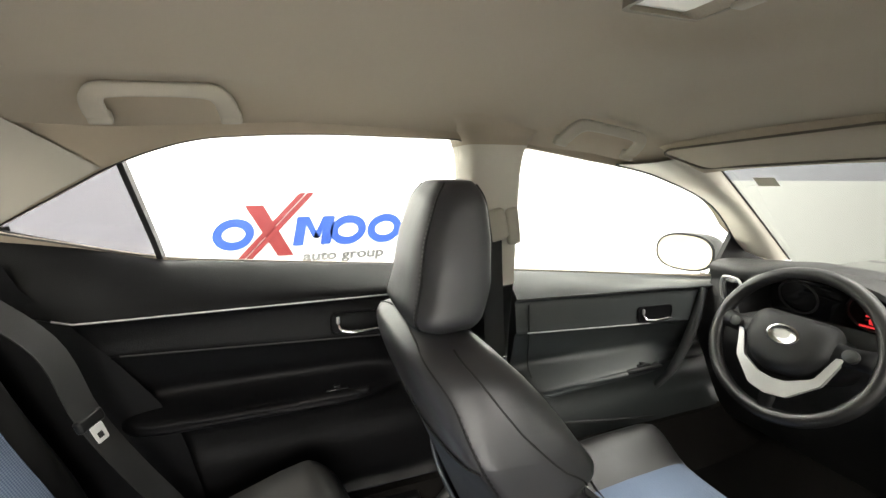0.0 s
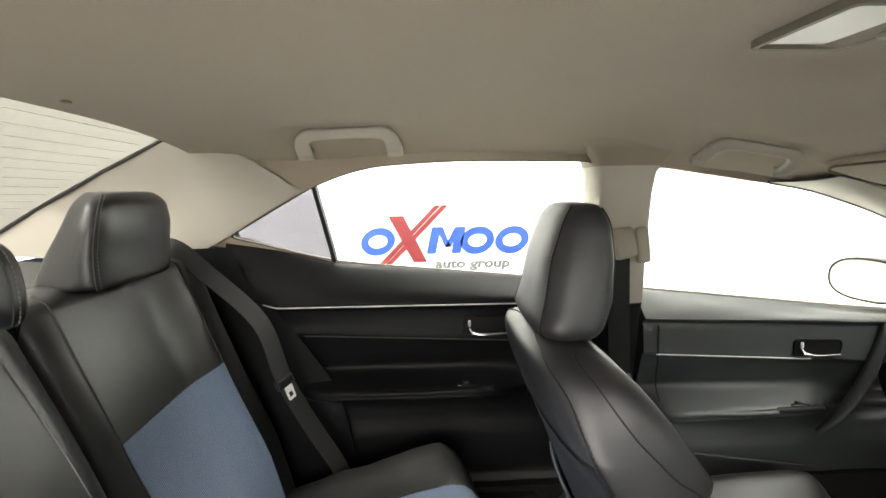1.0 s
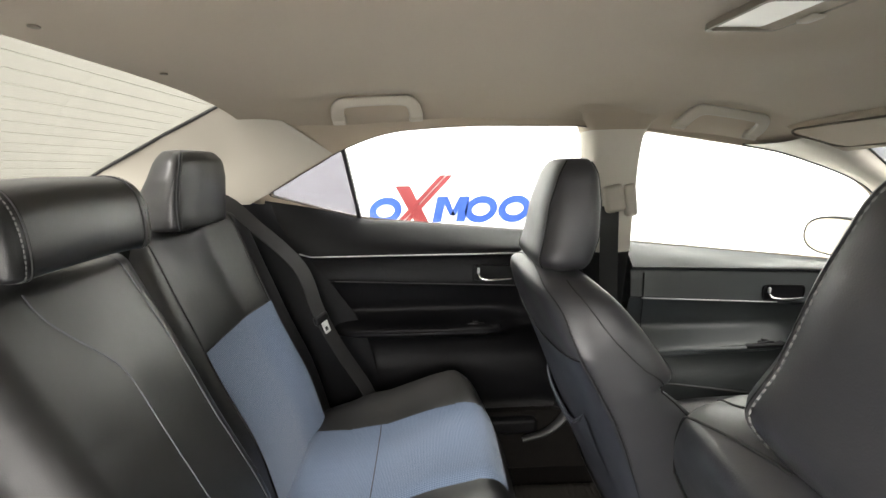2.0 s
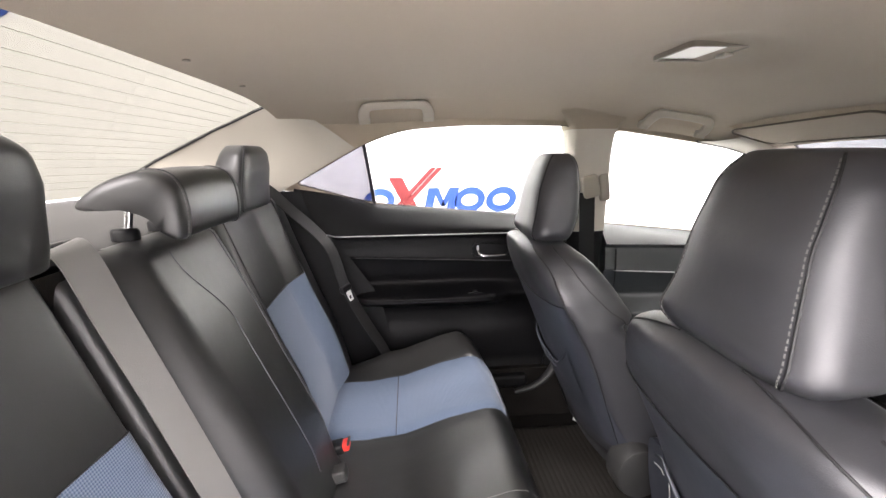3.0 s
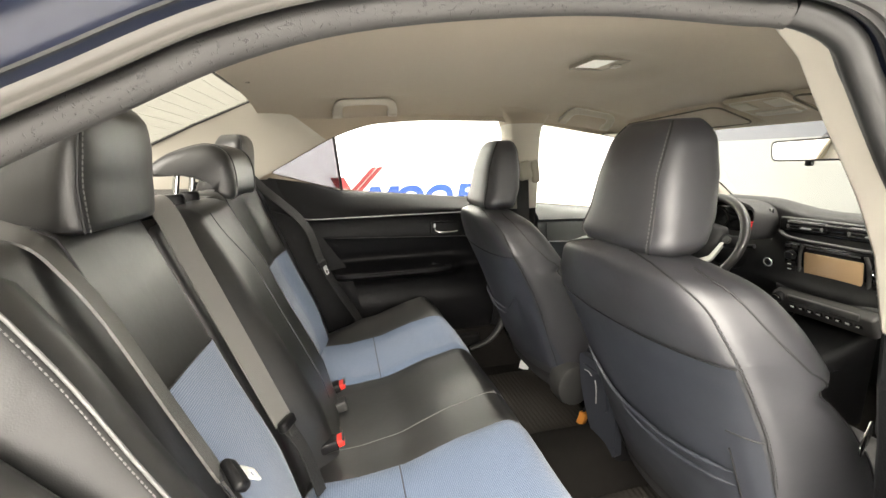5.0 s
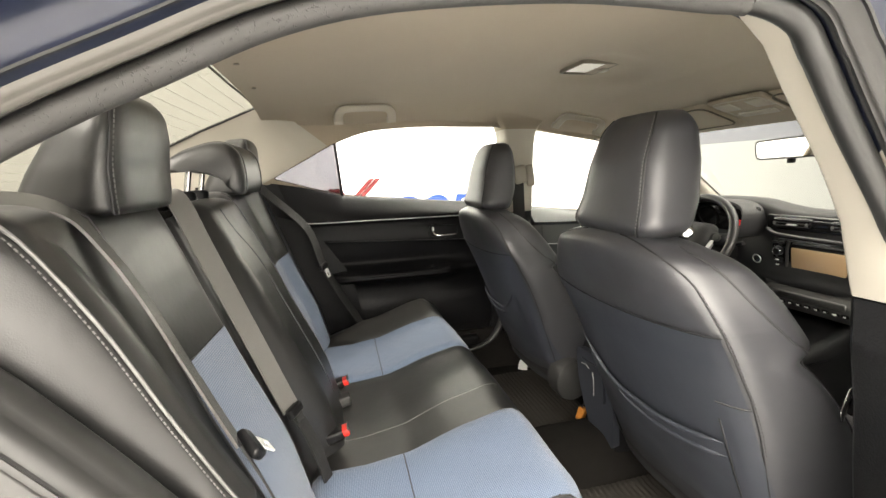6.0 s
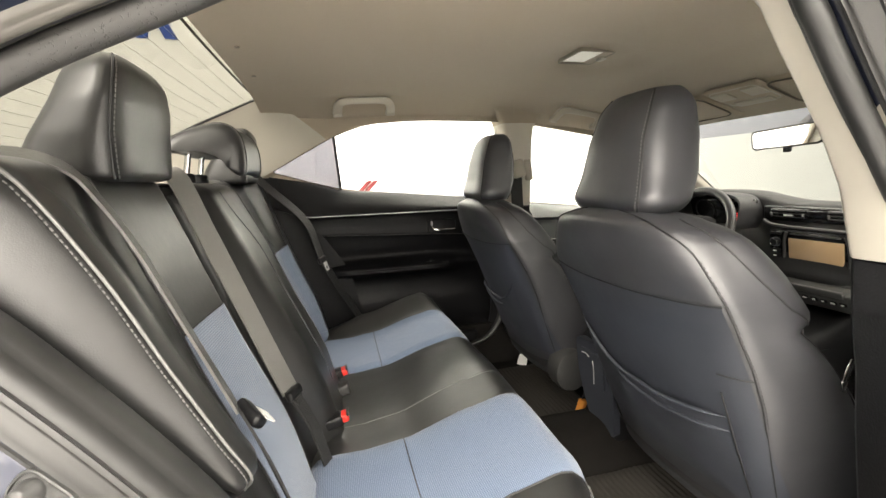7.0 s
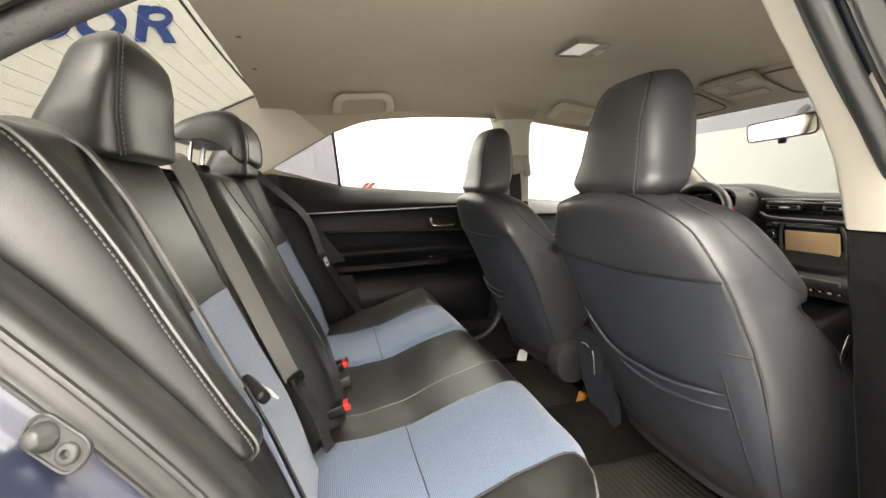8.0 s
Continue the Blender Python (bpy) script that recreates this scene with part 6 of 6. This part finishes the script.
def build_steering_wheel():
    w = thing("steering_wheel", "black leather steering wheel with silver spokes", "steering wheel", at=(1.05, 0.343, 0.830))
    w.rotation_euler = (0, radians(-67), 0)

    def c(r, a, h=0.0):
        return Vector((r * math.cos(a), r * math.sin(a), h))
    R = 0.168
    part("rim", tube([c(R, 2 * math.pi * i / 64, 0.012) for i in range(64)], 0.0155, 12, True), M_LEATHER, w, "black leather rim")
    # in this frame +x is the wheel's upper edge, +y the left hand side
    hub = rounded([(0.066, -0.085), (0.070, 0.085), (0.0, 0.100), (-0.066, 0.060), (-0.082, 0.0), (-0.066, -0.060), (0.0, -0.100)], 0.03)
    part("airbag_cover", pillow_poly(hub, 0.045, 0.028), M_DASH, w, "black airbag cover")
    for s in (-1, 1):
        arm = smooth_path([(0.008, s * 0.080, 0.016), (0.012, s * 0.125, 0.014), (0.016, s * 0.163, 0.012)], 5)
        part("side_spoke", tube(arm, [0.026, 0.025, 0.024, 0.022, 0.021, 0.021, 0.022, 0.022, 0.024, 0.026, 0.028], 10, flat=0.4, up=(0, 0, 1)), M_PLASTIC, w, "black side spoke")
        part("spoke_buttons", disc(0.014, 0.012, pose(0.012, s * 0.118, 0.026), 18), M_GREYPL, w, "round spoke buttons")
    vee = [(0.012, 0.112), (-0.066, 0.090), (-0.118, 0.040), (-0.126, 0.0), (-0.118, -0.040), (-0.066, -0.090), (0.012, -0.112), (0.014, -0.101), (-0.058, -0.074), (-0.084, -0.030), (-0.088, 0.0), (-0.084, 0.030), (-0.058, 0.074), (0.014, 0.101)]
    part("silver_spoke", polygon_sheet(rounded(vee, 0.006, 3), [], lambda a, b, d: Vector((a, b, 0.030 - d - 0.10 * abs(b) ** 1.2)), 0.010, 0.03), M_SILVER, w, "silver lower spoke")
    part("lower_stem", tube(smooth_path([(-0.122, 0, 0.014), (-0.145, 0, 0.012), (-0.164, 0, 0.012)], 4), [0.018] * 4 + [0.016] * 4 + [0.02], 10, flat=0.6, up=(0, 0, 1)), M_PLASTIC, w, "black lower spoke")
    part("emblem", loft([[Vector((0.012 + 0.024 * k * math.sin(a), 0.034 * k * math.cos(a), h)) for a in [2 * math.pi * i / 28 for i in range(28)]] for k, h in ((1.0, 0.040), (1.0, 0.0475), (0.86, 0.0495), (0.80, 0.0480), (0.3, 0.0485))]), M_CHROME, w, "chrome oval emblem")
    part("column_shroud", loft([[Vector((0.055 * k * math.cos(a), 0.06 * k * math.sin(a), h)) for a in [2 * math.pi * i / 20 for i in range(20)]] for k, h in ((0.8, -0.02), (1.0, -0.06), (1.1, -0.16), (1.0, -0.22))]), M_PLASTIC, w, "black column shroud")
    part("stalk", tube(smooth_path([(0.0, 0.05, -0.045), (0.01, 0.12, -0.04), (0.02, 0.165, -0.035)], 4), 0.008, 8), M_PLASTIC, w, "indicator stalk")
    part("stalk", tube(smooth_path([(0.0, -0.05, -0.045), (0.01, -0.12, -0.04), (0.02, -0.175, -0.035)], 4), 0.008, 8), M_PLASTIC, w, "wiper stalk")


def pillow_poly(poly, height, h0):
    """A domed pad over a polygon."""
    cx, cy = (sum(p[k] for p in poly) / len(poly) for k in (0, 1))
    rings = []
    for k in range(7):
        t = k / 6
        sc = 1 - 0.55 * t ** 2
        rings.append([Vector((cx + (a - cx) * sc, cy + (b - cy) * sc, (height) * math.sin(t * math.pi / 2))) for a, b in poly])
    return loft(rings)


build_steering_wheel()


# ---- centre console ----
def build_console():
    w = thing("centre_console", "black centre console between the front seats", "centre console")
    rings = []
    for x, hw, zt in ((0.392, 0.082, 0.600), (0.40, 0.086, 0.615), (0.46, 0.088, 0.625), (0.66, 0.088, 0.620), (0.70, 0.09, 0.52), (0.95, 0.10, 0.50), (1.15, 0.11, 0.56), (1.26, 0.12, 0.62)):
        low = 0.035 if x < 0.5 else hw
        rings.append([Vector((x, y, z)) for y, z in ((-hw, 0.30), (-hw, 0.50), (-hw, zt - 0.025), (-hw + 0.018, zt - 0.004), (-hw + 0.03, zt), (hw - 0.03, zt), (hw - 0.018, zt - 0.004), (hw, zt - 0.025), (lerp(low, hw, 0.75), 0.50), (low, 0.30))])
    part("console_body", loft(rings), M_PLASTIC, w)
    face = rounded([(0.080, 0.585, 0.03), (-0.088, 0.590, 0.03), (-0.092, 0.45), (-0.088, 0.33, 0.02), (0.005, 0.315, 0.02), (0.045, 0.40), (0.074, 0.48)], 0.03)
    part("rear_panel", polygon_sheet(face, [], lambda a, b, d: Vector((0.362 + 0.10 * (0.59 - b) ** 1.2 + d + 0.6 * a * a, a, b)), 0.02, 0.03), M_LEATHER_BACK, w, "charcoal rear panel")
    lid = rounded([(0.052, 0.560), (-0.062, 0.564), (-0.064, 0.455), (0.046, 0.450)], 0.018)
    pk = part("panel_pocket", polygon_sheet(lid, [], lambda a, b, d: Vector((0.356 + 0.10 * (0.59 - b) ** 1.2 + d + 0.6 * a * a, a, b)), 0.012, 0.03), M_LEATHER_BACK, w, "slate pocket lid in the rear panel")
    part("pocket_edge", tube(smooth_path([(0.3545, 0.030, 0.548), (0.3540, 0.008, 0.552), (0.3545, -0.006, 0.546)], 4), 0.0014, 6), M_SILVER, pk, "pale line at the top of the pocket lid")
    part("panel_trim", tube(smooth_path([(0.3560, -0.022, 0.540), (0.3570, -0.027, 0.515), (0.3600, -0.026, 0.470)], 5), 0.0013, 6), M_SILVER, pk, "fine pale trim line")
    part("armrest_lid", block(0.27, 0.165, 0.05, pose(0.535, 0, 0.632), 0.02, 4), M_LEATHER, w, "padded black armrest lid")
    part("shift_plate", block(0.16, 0.12, 0.012, pose(0.92, 0, 0.512, 0, -4, 0), 0.005), M_GLOSS, w, "glossy shift plate")
    part("shift_lever", add(tube([(0.92, 0.015, 0.51), (0.905, 0.015, 0.60)], 0.008, 10), block(0.045, 0.045, 0.06, pose(0.90, 0.015, 0.625), 0.018, 4)), M_PLASTIC, w, "black shift lever")
    part("hand_brake", tube(smooth_path([(0.78, -0.055, 0.53), (0.72, -0.056, 0.58), (0.60, -0.058, 0.628)], 4), 0.013, 10), M_PLASTIC, w, "black hand brake lever")


build_console()


# ---- small things on the floor ----
t = thing("paper_tag", "small white paper tag under the front seat rail", "tag", at=(0.431, 0.600, 0.275))
part("sheet", grid(lambda a, b: Vector((0.016 * a + 0.012 * b + 0.003 * b * b, -0.014 * a + 0.010 * b, 0.021 * b + 0.003 * a)), zsteps(-1, 1, 4), zsteps(-1, 1, 4)), M_PAPER, t)
t = thing("cable_plug", "orange cable plug under the front seat", "plug", at=(0.445, 0.165, 0.285))
part("body", block(0.022, 0.026, 0.05, pose(0, 0, 0, 12, 8, 20), 0.004), M_ORANGE, t)
part("cable", tube(smooth_path([(0, 0, 0.02), (0.03, 0.01, 0.06), (0.08, 0.02, 0.07)], 4), 0.004, 6), M_SEAM, t, "black cable")
t = thing("belt_buckle", "front belt buckle lying beside the front seat", "belt buckle", group="belt buckles", at=(0.40, -0.60, 0.752))
part("steel_tongue", block(0.05, 0.004, 0.024, pose(0, 0, 0, 0, -30, 20), 0.003), M_CHROME, t, "steel belt tongue")
part("belt_grip", block(0.024, 0.014, 0.05, pose(0.03, 0, 0.02, 0, -30, 20), 0.005), M_PLASTIC, t)


# ---- wall sign: plain coloured shapes ----
def slab(pts, depth, mat, name, parent, m):
    return part(name, polygon_sheet(pts, [], lambda a, b, d: m @ Vector((a, -d, b)), depth, 0.5), mat, parent, flat=True)


def oval_ring(cx, cz, rx, rz, wd, slant=0.18):
    def ell(k):
        return [(cx + (rx - k) * math.cos(t) + slant * (rz - k) * math.sin(t), cz + (rz - k) * math.sin(t)) for t in [2 * math.pi * i / 36 for i in range(36)]]
    return ell(0.0), ell(wd)


def words(text, size, m):
    """Raised letters in the built-in font, as one mesh."""
    cu = bpy.data.curves.new("letters", "FONT")
    cu.body, cu.size, cu.extrude, cu.shear, cu.resolution_u, cu.offset = text, size, 0.004, 0.12, 4, 0.0035
    ob = bpy.data.objects.new("letters", cu)
    me = bpy.data.meshes.new_from_object(ob)
    bm = bmesh.new()
    bm.from_mesh(me)
    bm.transform(m)
    bpy.data.objects.remove(ob)
    bpy.data.meshes.remove(me)
    bpy.data.curves.remove(cu)
    return bm


def build_sign(name, m, label, whole=True):
    w = thing(name, label, "wall sign")
    for cx in (-0.47, 0.395, 0.700):
        o, i = oval_ring(cx, 0.790, 0.146, 0.122, 0.064)
        part("oval_shape", polygon_sheet(o, [i], lambda a, b, d: m @ Vector((a, -d, b)), 0.012, 0.5), M_SIGN_BLUE, w, "blue oval ring", flat=True)
    for a, b in ((-0.05, 0.025), (0.165, 0.24)):
        slab([(a, 0.68), (a + 0.08, 0.68), (a + 0.13, 0.91), (a + 0.05, 0.91)], 0.012, M_SIGN_BLUE, "slanted_bar", w, m)
    for a in ((0.035, 0.095), (0.200, 0.255)):
        slab([(a[0], 0.91), (a[1], 0.91), (0.160, 0.735), (0.112, 0.735)], 0.011, M_SIGN_BLUE, "slanted_bar", w, m)
    slab([(1.00, 0.80), (1.07, 0.80), (1.13, 0.68), (1.05, 0.68)], 0.011, M_SIGN_BLUE, "slanted_bar", w, m)
    slab([(0.88, 0.68), (0.945, 0.68), (0.995, 0.91), (0.93, 0.91)], 0.012, M_SIGN_BLUE, "slanted_bar", w, m)
    o, i = oval_ring(1.03, 0.842, 0.095, 0.068, 0.04)
    part("oval_shape", polygon_sheet(o, [i], lambda a, b, d: m @ Vector((a, -d, b)), 0.013, 0.5), M_SIGN_BLUE, w, "blue oval ring", flat=True)
    if not whole:
        return w
    slab([(-0.375, 1.01), (-0.245, 1.01), (-0.045, 0.605), (-0.165, 0.605)], 0.014, M_SIGN_RED, "red_bar", w, m)
    for a in (0.0, 0.062):
        slab([(-0.500 + a, 0.555), (-0.449 + a, 0.555), (0.078 + a, 1.10), (0.027 + a, 1.10)], 0.022, M_SIGN_RED, "red_bar", w, m)
    part("lettering", words("auto group", 0.112, m @ pose(0.02, -0.012, 0.552, 90) @ Matrix.Diagonal((1.32, 1.0, 1.0, 1.0))), M_SIGN_GREY, w, "pale grey lettering", flat=True)
    return w


build_sign("wall_sign", pose(0.0, 3.305, 0.0), "blue and red wall sign with pale grey lettering")
build_sign("wall_sign", pose(-2.93, 3.305, 1.50) @ Matrix.Diagonal((1.26, 1.0, 1.26, 1.0)), "larger blue wall sign high on the wall", False)
